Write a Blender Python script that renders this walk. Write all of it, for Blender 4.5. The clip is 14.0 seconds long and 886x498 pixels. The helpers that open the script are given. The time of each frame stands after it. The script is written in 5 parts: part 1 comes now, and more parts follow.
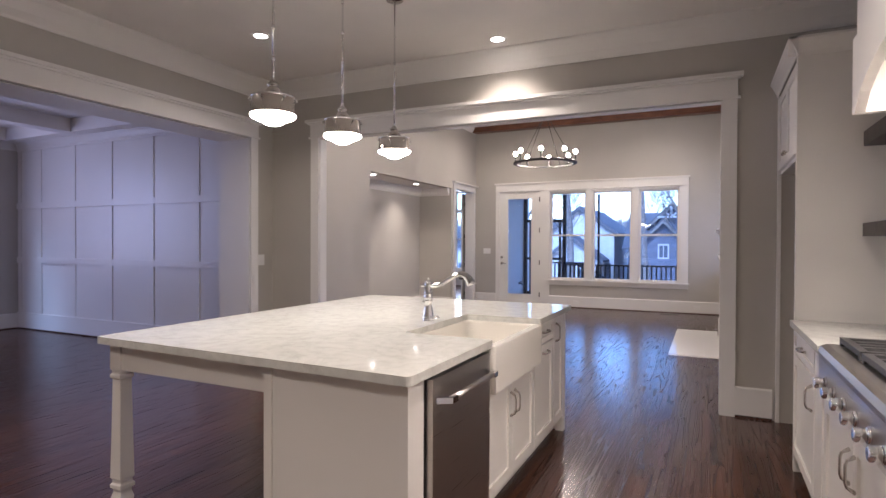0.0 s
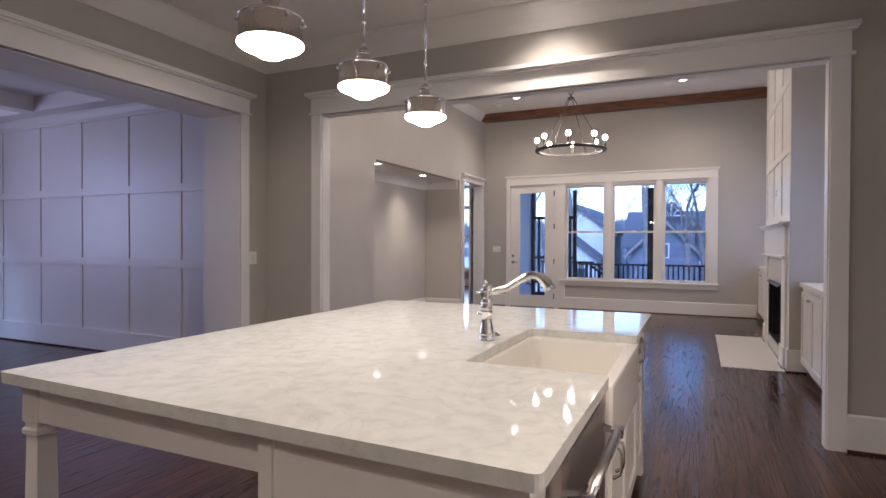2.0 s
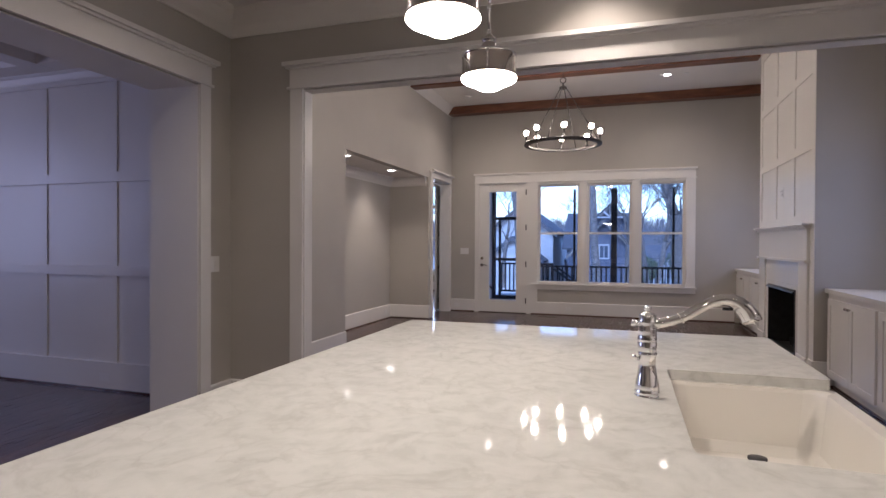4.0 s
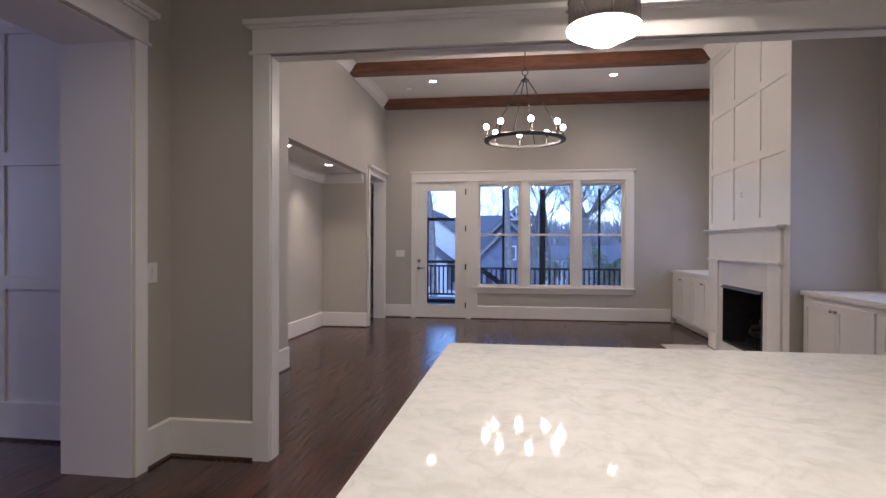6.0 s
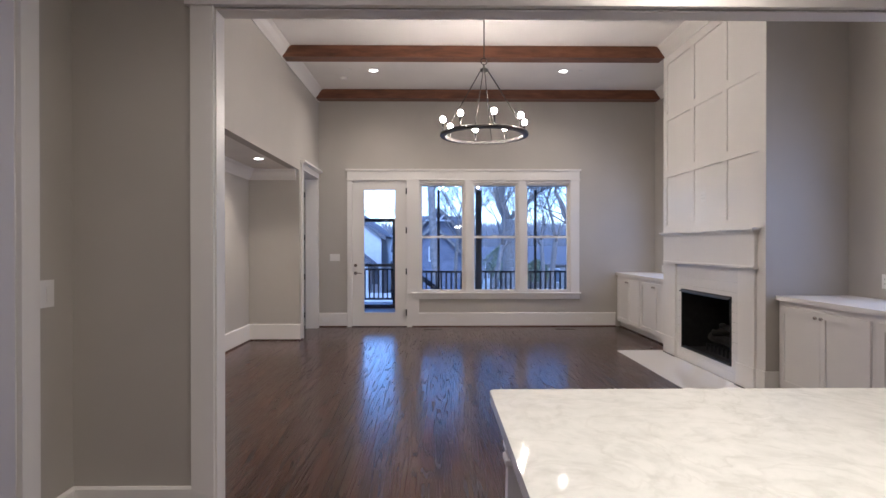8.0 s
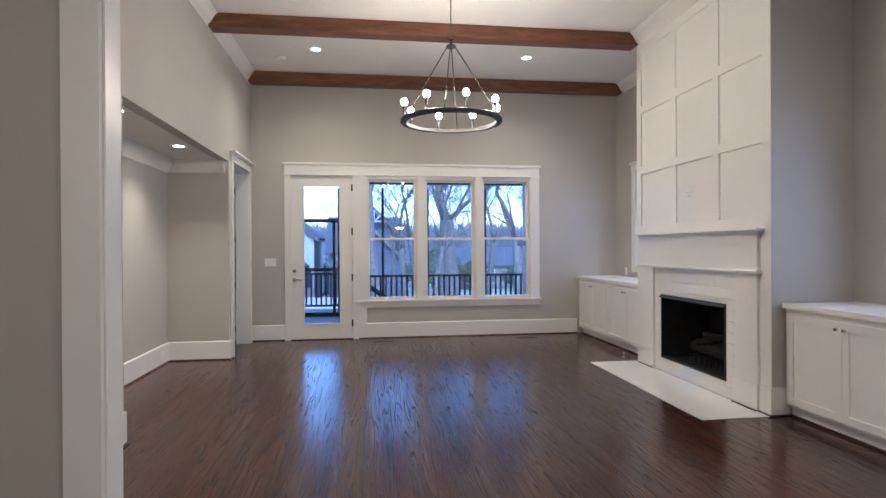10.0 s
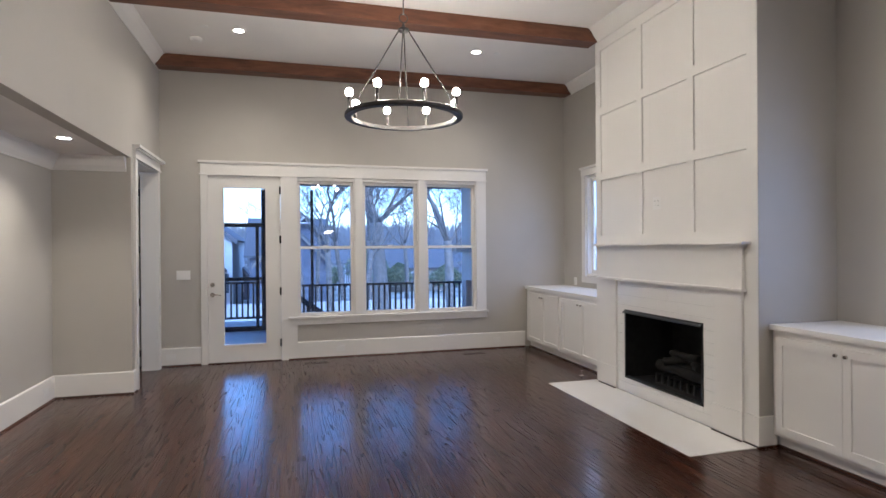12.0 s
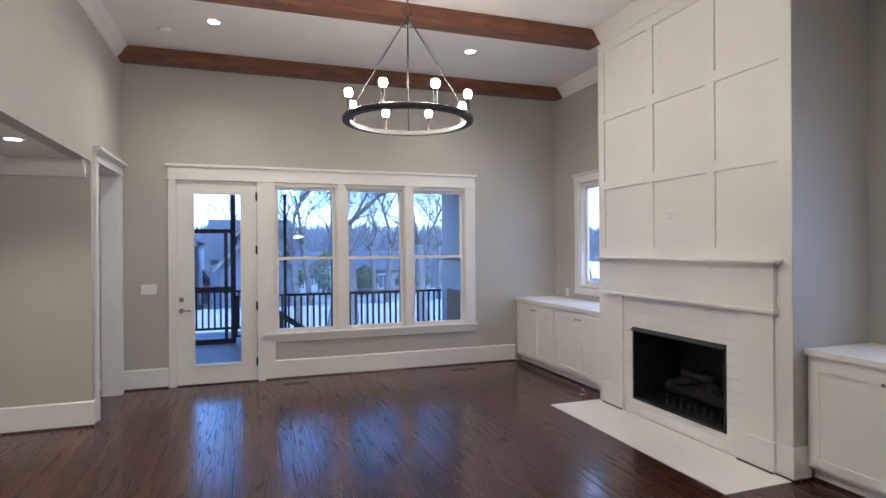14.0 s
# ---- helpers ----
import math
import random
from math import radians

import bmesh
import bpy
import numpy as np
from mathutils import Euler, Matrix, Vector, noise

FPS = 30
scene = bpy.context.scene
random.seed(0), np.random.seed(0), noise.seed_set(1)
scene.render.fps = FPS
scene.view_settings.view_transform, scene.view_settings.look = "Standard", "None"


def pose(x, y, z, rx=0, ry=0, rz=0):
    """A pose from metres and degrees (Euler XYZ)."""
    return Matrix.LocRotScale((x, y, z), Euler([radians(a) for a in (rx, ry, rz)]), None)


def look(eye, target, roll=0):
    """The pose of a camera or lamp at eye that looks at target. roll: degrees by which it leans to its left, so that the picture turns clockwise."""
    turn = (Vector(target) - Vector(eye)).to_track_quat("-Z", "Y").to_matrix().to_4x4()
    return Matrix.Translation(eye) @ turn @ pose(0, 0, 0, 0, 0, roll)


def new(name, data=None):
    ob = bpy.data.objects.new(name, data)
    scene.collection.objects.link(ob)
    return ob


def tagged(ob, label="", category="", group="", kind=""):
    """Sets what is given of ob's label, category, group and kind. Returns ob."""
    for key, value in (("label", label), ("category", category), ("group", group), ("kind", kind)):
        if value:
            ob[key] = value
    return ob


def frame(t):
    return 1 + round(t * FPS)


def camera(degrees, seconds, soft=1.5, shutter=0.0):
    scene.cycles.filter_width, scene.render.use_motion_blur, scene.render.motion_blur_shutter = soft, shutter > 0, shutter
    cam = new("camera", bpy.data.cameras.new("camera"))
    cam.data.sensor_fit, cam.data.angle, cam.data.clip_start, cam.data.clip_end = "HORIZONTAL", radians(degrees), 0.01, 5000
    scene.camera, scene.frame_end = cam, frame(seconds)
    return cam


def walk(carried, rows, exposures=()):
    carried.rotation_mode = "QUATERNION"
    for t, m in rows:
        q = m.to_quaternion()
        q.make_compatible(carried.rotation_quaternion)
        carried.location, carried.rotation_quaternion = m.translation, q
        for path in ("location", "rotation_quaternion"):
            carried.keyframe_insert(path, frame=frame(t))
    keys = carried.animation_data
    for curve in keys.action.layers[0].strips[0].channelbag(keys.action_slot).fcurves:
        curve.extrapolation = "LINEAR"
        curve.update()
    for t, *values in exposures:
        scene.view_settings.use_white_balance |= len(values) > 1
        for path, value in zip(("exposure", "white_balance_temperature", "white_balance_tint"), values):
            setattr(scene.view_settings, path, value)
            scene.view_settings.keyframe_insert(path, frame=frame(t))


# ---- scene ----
cam = camera(76.7, 14.0)
PATH = [
    (0, (0.252, -0.193, 1.342), (-0.607, 1.613, 1.32), 0.2),
    (0.5, (0.1, -0.008, 1.323), (-0.753, 1.801, 1.303), 0.1),
    (1, (-0.063, 0.167, 1.322), (-0.907, 1.98, 1.299), 0.1),
    (1.5, (-0.232, 0.334, 1.304), (-1.071, 2.149, 1.281), 0.2),
    (2, (-0.4, 0.492, 1.296), (-1.234, 2.31, 1.273), 0.2),
    (4.5, (-1.474, 1.134, 1.314), (-2.005, 3.062, 1.296), 0.3),
    (5, (-1.674, 1.238, 1.308), (-2.113, 3.189, 1.292), 0.3),
    (5.5, (-1.862, 1.357, 1.316), (-2.214, 3.326, 1.301), 0.3),
    (6, (-2.058, 1.481, 1.315), (-2.331, 3.463, 1.302), 0.2),
    (6.5, (-2.193, 1.596, 1.312), (-2.384, 3.587, 1.3), 0.2),
    (7, (-2.328, 1.738, 1.317), (-2.426, 3.735, 1.308), 0.2),
    (9.5, (-2.732, 2.724, 1.396), (-2.551, 4.716, 1.385), -0.3),
    (10, (-2.792, 2.95, 1.375), (-2.527, 4.932, 1.369), -0.3),
    (10.5, (-2.814, 3.149, 1.384), (-2.472, 5.119, 1.375), -0.4),
    (11, (-2.853, 3.341, 1.399), (-2.432, 5.296, 1.392), -0.3),
    (11.5, (-2.882, 3.521, 1.446), (-2.394, 5.461, 1.441), -0.3),
    (12, (-2.914, 3.694, 1.493), (-2.385, 5.623, 1.489), -0.4),
    (12.5, (-2.945, 3.834, 1.533), (-2.389, 5.755, 1.531), -0.4),
    (13, (-2.999, 3.967, 1.57), (-2.415, 5.88, 1.565), -0.5),
    (13.5, (-3.049, 4.097, 1.6), (-2.434, 6.001, 1.598), -0.4),
    (14, (-3.114, 4.203, 1.622), (-2.461, 6.093, 1.62), -0.4),
]
walk(cam, [(t, look(eye, target, roll)) for t, eye, target, roll in PATH], [(0.0, 2.2, 5850, 16), (2.0, 1.93, 5900, 16), (4.5, 1.46, 5900, 17), (5.5, 1.6, 5900, 17), (7.0, 1.75, 5800, 16), (9.5, 2.1, 5700, 9), (14.0, 2.05, 5600, 7)])

# ---- daylight ----
world = bpy.data.worlds.new("dusk_sky")
scene.world = world
world.use_nodes = True
wn = world.node_tree
sky = wn.nodes.new("ShaderNodeTexSky")
sky.sky_type = "NISHITA"
sky.sun_disc = False
sky.sun_elevation = radians(28)
sky.sun_rotation = radians(150)
sky.air_density, sky.dust_density, sky.ozone_density = 1.0, 0.6, 4.0
dusk = wn.nodes.new("ShaderNodeMix")
dusk.data_type, dusk.blend_type = "RGBA", "MULTIPLY"
dusk.inputs["Factor"].default_value = 1.0
dusk.inputs[7].default_value = (0.72, 0.82, 1.10, 1)
wn.links.new(sky.outputs["Color"], dusk.inputs[6])
wn.links.new(dusk.outputs[2], wn.nodes["Background"].inputs["Color"])
wn.nodes["Background"].inputs["Strength"].default_value = 0.15

sun = new("sun", bpy.data.lights.new("sun", "SUN"))
sun.data.energy, sun.data.angle, sun.data.color = 1.4, radians(30), (0.42, 0.62, 1.0)
sun.matrix_world = look((0, 0, 30), (4, 17, 16))

LAMP = (1.0, 0.84, 0.66)


def lamp(name, kind, m, watts, radius=0.03, cone=100, blend=0.6, color=LAMP):
    data = bpy.data.lights.new(name, kind)
    data.energy, data.color, data.shadow_soft_size = watts, color, radius
    if kind == "SPOT":
        data.spot_size, data.spot_blend = radians(cone), blend
    ob = new(name, data)
    ob.matrix_world = m
    return ob


def window_lamp(name, m, w, h, watts, color):
    data = bpy.data.lights.new(name, "AREA")
    data.shape, data.size, data.size_y, data.energy, data.color = "RECTANGLE", w, h, watts, color
    ob = new(name, data)
    ob.matrix_world = m
    return ob


# sky light of the dining room's windows
DINING_SKY = window_lamp("dining_window_light", look((-9.36, 2.3, 1.8), (0, 2.3, 1.3)), 2.1, 1.7, 11, (0.74, 0.69, 1.0))
NEXT_ROOM_SKY = window_lamp("next_room_window_light", look((-6.9, 15.76, 1.75), (-6.9, 0, 0.9)), 2.2, 2.3, 18, (0.92, 0.93, 1.0))
SIDE_SKY = window_lamp("side_window_light", look((1.16, 10.375, 1.79), (0, 10.375, 1.5)), 0.75, 1.2, 1.6, (0.50, 0.62, 1.0))
SOUTH_SIDE_SKY = window_lamp("south_side_window_light", look((1.16, 5.975, 1.79), (0, 5.975, 1.5)), 0.75, 1.2, 1.6, (0.50, 0.62, 1.0))

# ---- materials ----


def mat(name, color, rough=0.5, metal=0.0, spec=0.5, coat=0.0):
    m = bpy.data.materials.new(name)
    m.use_nodes = True
    b = m.node_tree.nodes["Principled BSDF"]
    b.inputs["Base Color"].default_value = (*color, 1)
    b.inputs["Roughness"].default_value = rough
    b.inputs["Metallic"].default_value = metal
    b.inputs["Specular IOR Level"].default_value = spec
    b.inputs["Coat Weight"].default_value = coat
    return m


def node(m, kind, **sets):
    n = m.node_tree.nodes.new(kind)
    for key, value in sets.items():
        n.inputs[key.replace("_", " ")].default_value = value
    return n


def link(m, a, b):
    m.node_tree.links.new(a, b)


def bsdf(m):
    return m.node_tree.nodes["Principled BSDF"]


def world_coords(m, scale):
    geo = m.node_tree.nodes.new("ShaderNodeNewGeometry")
    mp = m.node_tree.nodes.new("ShaderNodeMapping")
    mp.inputs["Scale"].default_value = scale
    link(m, geo.outputs["Position"], mp.inputs["Vector"])
    return mp.outputs["Vector"]


def ramp(m, fac, stops):
    r = m.node_tree.nodes.new("ShaderNodeValToRGB")
    els = r.color_ramp.elements
    while len(els) < len(stops):
        els.new(0.5)
    for e, (p, c) in zip(els, stops):
        e.position, e.color = p, (*c, 1)
    link(m, fac, r.inputs["Fac"])
    return r.outputs["Color"]


def bump(m, height, strength, distance=0.002):
    b = node(m, "ShaderNodeBump", Strength=strength, Distance=distance)
    link(m, height, b.inputs["Height"])
    link(m, b.outputs["Normal"], bsdf(m).inputs["Normal"])


def painted(name, color, rough, vary=0.04, texture=0.12, grain=260):
    """Paint with faint blotches and roller stipple."""
    m = mat(name, color, rough)
    n1 = node(m, "ShaderNodeTexNoise", Scale=1.3, Detail=4.0)
    link(m, world_coords(m, (1, 1, 1)), n1.inputs["Vector"])
    lo = tuple(c * (1 - vary) for c in color)
    hi = tuple(min(1, c * (1 + vary)) for c in color)
    link(m, ramp(m, n1.outputs["Fac"], [(0.3, lo), (0.7, hi)]), bsdf(m).inputs["Base Color"])
    n2 = node(m, "ShaderNodeTexNoise", Scale=grain, Detail=2.0)
    link(m, world_coords(m, (1, 1, 1)), n2.inputs["Vector"])
    rr = node(m, "ShaderNodeMapRange", To_Min=rough - 0.06, To_Max=rough + 0.06)
    link(m, n1.outputs["Fac"], rr.inputs["Value"])
    link(m, rr.outputs["Result"], bsdf(m).inputs["Roughness"])
    bump(m, n2.outputs["Fac"], texture, 0.001)
    return m


WALL = painted("greige_wall_paint", (0.46, 0.435, 0.395), 0.62)
TRIM = painted("white_trim_paint", (0.76, 0.74, 0.71), 0.36, 0.02, 0.05, 120)
CEIL = painted("white_ceiling_paint", (0.80, 0.775, 0.745), 0.8)
CABINET = painted("white_cabinet_paint", (0.78, 0.755, 0.72), 0.34, 0.02, 0.04, 120)


def wood_floor():
    m = mat("dark_stained_oak", (0.06, 0.025, 0.014), 0.2)
    info = m.node_tree.nodes.new("ShaderNodeObjectInfo")
    geo = m.node_tree.nodes.new("ShaderNodeNewGeometry")
    add = m.node_tree.nodes.new("ShaderNodeMath")
    add.operation = "ADD"
    link(m, info.outputs["Random"], add.inputs[0])
    link(m, geo.outputs["Random Per Island"], add.inputs[1])
    fr = m.node_tree.nodes.new("ShaderNodeMath")
    fr.operation = "FRACT"
    link(m, add.outputs[0], fr.inputs[0])
    far = m.node_tree.nodes.new("ShaderNodeMath")
    far.operation = "MULTIPLY"
    far.inputs[1].default_value = 37.0
    link(m, fr.outputs[0], far.inputs[0])
    comb = m.node_tree.nodes.new("ShaderNodeCombineXYZ")
    link(m, far.outputs[0], comb.inputs["X"])
    link(m, far.outputs[0], comb.inputs["Z"])
    shift = m.node_tree.nodes.new("ShaderNodeVectorMath")
    shift.operation = "ADD"
    link(m, world_coords(m, (15, 0.45, 15)), shift.inputs[0])
    link(m, comb.outputs[0], shift.inputs[1])
    # cathedral figure: contour lines of a slow noise stretched along the board
    slow = node(m, "ShaderNodeTexNoise", Scale=1.0, Detail=1.5, Roughness=0.4)
    link(m, shift.outputs[0], slow.inputs["Vector"])
    many = m.node_tree.nodes.new("ShaderNodeMath")
    many.operation = "MULTIPLY"
    many.inputs[1].default_value = 11.0
    link(m, slow.outputs["Fac"], many.inputs[0])
    rings = m.node_tree.nodes.new("ShaderNodeMath")
    rings.operation = "PINGPONG"
    rings.inputs[1].default_value = 0.5
    link(m, many.outputs[0], rings.inputs[0])
    fine = node(m, "ShaderNodeTexNoise", Scale=9.0, Detail=6.0, Roughness=0.6)
    link(m, shift.outputs[0], fine.inputs["Vector"])
    pores = node(m, "ShaderNodeMapRange", From_Min=0.0, From_Max=0.34, To_Min=0.0, To_Max=1.0)
    link(m, rings.outputs[0], pores.inputs["Value"])
    mix = m.node_tree.nodes.new("ShaderNodeMix")
    mix.inputs["Factor"].default_value = 0.6
    link(m, pores.outputs["Result"], mix.inputs["A"])
    link(m, fine.outputs["Fac"], mix.inputs["B"])
    grain = ramp(m, mix.outputs["Result"], [(0.25, (0.013, 0.0042, 0.0026)), (0.5, (0.039, 0.0130, 0.0068)), (0.8, (0.074, 0.0255, 0.0130))])
    tone = node(m, "ShaderNodeMapRange", To_Min=0.62, To_Max=1.38)
    link(m, fr.outputs[0], tone.inputs["Value"])
    mul = m.node_tree.nodes.new("ShaderNodeMix")
    mul.data_type, mul.blend_type = "RGBA", "MULTIPLY"
    mul.inputs["Factor"].default_value = 1.0
    link(m, grain, mul.inputs[6])
    link(m, tone.outputs["Result"], mul.inputs[7])
    link(m, mul.outputs[2], bsdf(m).inputs["Base Color"])
    dull = node(m, "ShaderNodeTexNoise", Scale=0.9, Detail=3.0)
    link(m, world_coords(m, (1, 1, 1)), dull.inputs["Vector"])
    rr = node(m, "ShaderNodeMapRange", To_Min=0.14, To_Max=0.22)
    link(m, dull.outputs["Fac"], rr.inputs["Value"])
    open_grain = node(m, "ShaderNodeMapRange", To_Min=0.13, To_Max=0.0)
    link(m, pores.outputs["Result"], open_grain.inputs["Value"])
    dry = m.node_tree.nodes.new("ShaderNodeMath")
    dry.operation = "ADD"
    link(m, rr.outputs["Result"], dry.inputs[0])
    link(m, open_grain.outputs["Result"], dry.inputs[1])
    link(m, dry.outputs[0], bsdf(m).inputs["Roughness"])
    bsdf(m).inputs["Specular IOR Level"].default_value = 0.66
    bump(m, pores.outputs["Result"], 0.16, 0.001)
    return m


def beam_wood():
    m = mat("stained_beam_wood", (0.16, 0.06, 0.03), 0.45)
    v = world_coords(m, (1.3, 6.5, 6.5))
    n = node(m, "ShaderNodeTexNoise", Scale=2.0, Detail=7.0, Roughness=0.58, Distortion=0.5)
    link(m, v, n.inputs["Vector"])
    knots = node(m, "ShaderNodeTexVoronoi", Scale=1.2)
    link(m, world_coords(m, (1.2, 5, 5)), knots.inputs["Vector"])
    col = ramp(m, n.outputs["Fac"], [(0.3, (0.085, 0.033, 0.018)), (0.52, (0.150, 0.058, 0.030)), (0.75, (0.225, 0.094, 0.048))])
    kr = ramp(m, knots.outputs["Distance"], [(0.03, (0.3, 0.25, 0.2)), (0.14, (1, 1, 1))])
    mul = m.node_tree.nodes.new("ShaderNodeMix")
    mul.data_type, mul.blend_type = "RGBA", "MULTIPLY"
    mul.inputs["Factor"].default_value = 0.8
    link(m, col, mul.inputs[6])
    link(m, kr, mul.inputs[7])
    link(m, mul.outputs[2], bsdf(m).inputs["Base Color"])
    bump(m, n.outputs["Fac"], 0.3, 0.002)
    return m


def marble():
    m = mat("white_marble", (0.8, 0.79, 0.77), 0.055, 0.0, 0.09)
    v = world_coords(m, (1, 0.9, 1))
    warp = node(m, "ShaderNodeTexNoise", Scale=2.2, Detail=5.0)
    link(m, v, warp.inputs["Vector"])
    add = m.node_tree.nodes.new("ShaderNodeVectorMath")
    add.operation = "MULTIPLY_ADD"
    add.inputs[1].default_value = (0.25, 0.25, 0.25)
    link(m, warp.outputs["Color"], add.inputs[0])
    link(m, v, add.inputs[2])
    cloud = node(m, "ShaderNodeTexNoise", Scale=17.0, Detail=5.0, Roughness=0.6, Distortion=0.35)
    link(m, add.outputs[0], cloud.inputs["Vector"])
    vein = node(m, "ShaderNodeTexNoise", Scale=2.6, Detail=6.0, Roughness=0.55, Distortion=1.3)
    link(m, add.outputs[0], vein.inputs["Vector"])
    c1 = ramp(m, cloud.outputs["Fac"], [(0.36, (0.59, 0.592, 0.555)), (0.48, (0.64, 0.642, 0.604)), (0.62, (0.68, 0.678, 0.64))])
    c2 = ramp(m, vein.outputs["Fac"], [(0.475, (1, 1, 1)), (0.496, (0.76, 0.75, 0.73)), (0.503, (0.80, 0.79, 0.77)), (0.525, (1, 1, 1))])
    mul = m.node_tree.nodes.new("ShaderNodeMix")
    mul.data_type, mul.blend_type = "RGBA", "MULTIPLY"
    mul.inputs["Factor"].default_value = 0.3
    link(m, c1, mul.inputs[6])
    link(m, c2, mul.inputs[7])
    link(m, mul.outputs[2], bsdf(m).inputs["Base Color"])
    return m


def brushed(name, color, rough, along=(400, 4, 4)):
    m = mat(name, color, rough, 1.0)
    n = node(m, "ShaderNodeTexNoise", Scale=1.0, Detail=3.0)
    link(m, world_coords(m, along), n.inputs["Vector"])
    rr = node(m, "ShaderNodeMapRange", To_Min=rough - 0.08, To_Max=rough + 0.1)
    link(m, n.outputs["Fac"], rr.inputs["Value"])
    link(m, rr.outputs["Result"], bsdf(m).inputs["Roughness"])
    return m


def rough_mat(name, color, rough, scale=8, vary=0.25, strength=0.3, metal=0.0):
    m = mat(name, color, rough, metal)
    n = node(m, "ShaderNodeTexNoise", Scale=scale, Detail=7.0)
    link(m, world_coords(m, (1, 1, 1)), n.inputs["Vector"])
    lo = tuple(c * (1 - vary) for c in color)
    hi = tuple(min(1, c * (1 + vary)) for c in color)
    link(m, ramp(m, n.outputs["Fac"], [(0.3, lo), (0.7, hi)]), bsdf(m).inputs["Base Color"])
    bump(m, n.outputs["Fac"], strength, 0.004)
    return m


def glow(name, color, strength):
    m = bpy.data.materials.new(name)
    m.use_nodes = True
    b = bsdf(m)
    b.inputs["Base Color"].default_value = (0.8, 0.8, 0.8, 1)
    b.inputs["Emission Color"].default_value = (*color, 1)
    b.inputs["Emission Strength"].default_value = strength
    return m


FLOOR = wood_floor()
BEAM = beam_wood()
MARBLE = marble()
STAINLESS = brushed("brushed_stainless", (0.50, 0.47, 0.45), 0.3, (4, 4, 500))
NICKEL = brushed("brushed_nickel", (0.58, 0.545, 0.51), 0.2, (300, 300, 3))
CHROME = mat("polished_chrome", (0.80, 0.80, 0.81), 0.05, 1.0)
BRONZE = rough_mat("dark_bronze", (0.060, 0.054, 0.050), 0.5, 30, 0.3, 0.1, 0.4)
SILVERED = mat("silvered_inner_band", (0.10, 0.095, 0.088), 0.5, 0.3)
BLACK = rough_mat("black_metal", (0.012, 0.012, 0.013), 0.4, 40, 0.3, 0.15)
IRON = rough_mat("cast_iron", (0.035, 0.035, 0.037), 0.5, 60, 0.3, 0.3)
SOOT = rough_mat("firebox_steel", (0.016, 0.015, 0.015), 0.6, 12, 0.5, 0.3)
CERAMIC = mat("white_fireclay", (0.85, 0.82, 0.755), 0.08)
TILE = mat("white_glazed_tile", (0.80, 0.785, 0.76), 0.09)
GROUT = mat("pale_grout", (0.72, 0.705, 0.68), 0.8)
PLASTIC = mat("white_plastic", (0.78, 0.77, 0.75), 0.35)
SLOT = mat("dark_slot", (0.03, 0.03, 0.03), 0.6)
SHELF_WOOD = rough_mat("dark_shelf_wood", (0.055, 0.04, 0.035), 0.4, 14, 0.35, 0.15)
LIT_GLASS = glow("lit_opal_glass", (1.0, 0.87, 0.70), 12.0)
LIT_BULB = glow("lit_bulb", (1.0, 0.84, 0.66), 90.0)
LIT_CAN = glow("lit_lens", (1.0, 0.90, 0.77), 7.0)
GLASS = mat("window_glass", (1, 1, 1), 0.0)
bsdf(GLASS).inputs["Transmission Weight"].default_value = 1.0
bsdf(GLASS).inputs["IOR"].default_value = 1.45

# ---- building helpers ----


def box(bm, x0, x1, y0, y1, z0, z1):
    v = [bm.verts.new((x, y, z)) for z in (z0, z1) for y in (y0, y1) for x in (x0, x1)]
    faces = []
    for q in ((0, 2, 3, 1), (4, 5, 7, 6), (0, 1, 5, 4), (2, 6, 7, 3), (0, 4, 6, 2), (1, 3, 7, 5)):
        faces.append(bm.faces.new([v[i] for i in q]))
    return v


def soften(bm, width, segments=2):
    """Round every edge of a bmesh that is sharper than 30 degrees."""
    bmesh.ops.bevel(bm, geom=[e for e in bm.edges if len(e.link_faces) == 2 and e.calc_face_angle(0) > 0.5],
                    offset=width, segments=segments, affect="EDGES", clamp_overlap=True)


def boxes(*rows, round_by=0.0):
    bm = bmesh.new()
    for r in rows:
        box(bm, *r)
    if round_by:
        soften(bm, round_by)
    return bm


def tube(bm, a, b, r0, r1=None, sides=14, caps=True):
    a, b = Vector(a), Vector(b)
    r1 = r0 if r1 is None else r1
    q = (b - a).to_track_quat("Z", "Y")
    rings = []
    for p, r in ((a, r0), (b, r1)):
        rings.append([bm.verts.new(p + q @ Vector((r * math.cos(k * math.tau / sides), r * math.sin(k * math.tau / sides), 0))) for k in range(sides)])
    for k in range(sides):
        bm.faces.new((rings[0][k], rings[0][(k + 1) % sides], rings[1][(k + 1) % sides], rings[1][k])).smooth = True
    if caps:
        bm.faces.new(rings[0][::-1])
        bm.faces.new(rings[1])


def lathe(bm, rows, at=(0, 0, 0), sides=32):
    """Turn a profile of (radius, height) about a vertical axis."""
    rings = []
    for r, z in rows:
        rings.append([bm.verts.new((at[0] + r * math.cos(k * math.tau / sides), at[1] + r * math.sin(k * math.tau / sides), at[2] + z)) for k in range(sides)])
    for lo, hi in zip(rings, rings[1:]):
        for k in range(sides):
            bm.faces.new((lo[k], lo[(k + 1) % sides], hi[(k + 1) % sides], hi[k])).smooth = True
    bm.faces.new(rings[0][::-1])
    bm.faces.new(rings[-1])


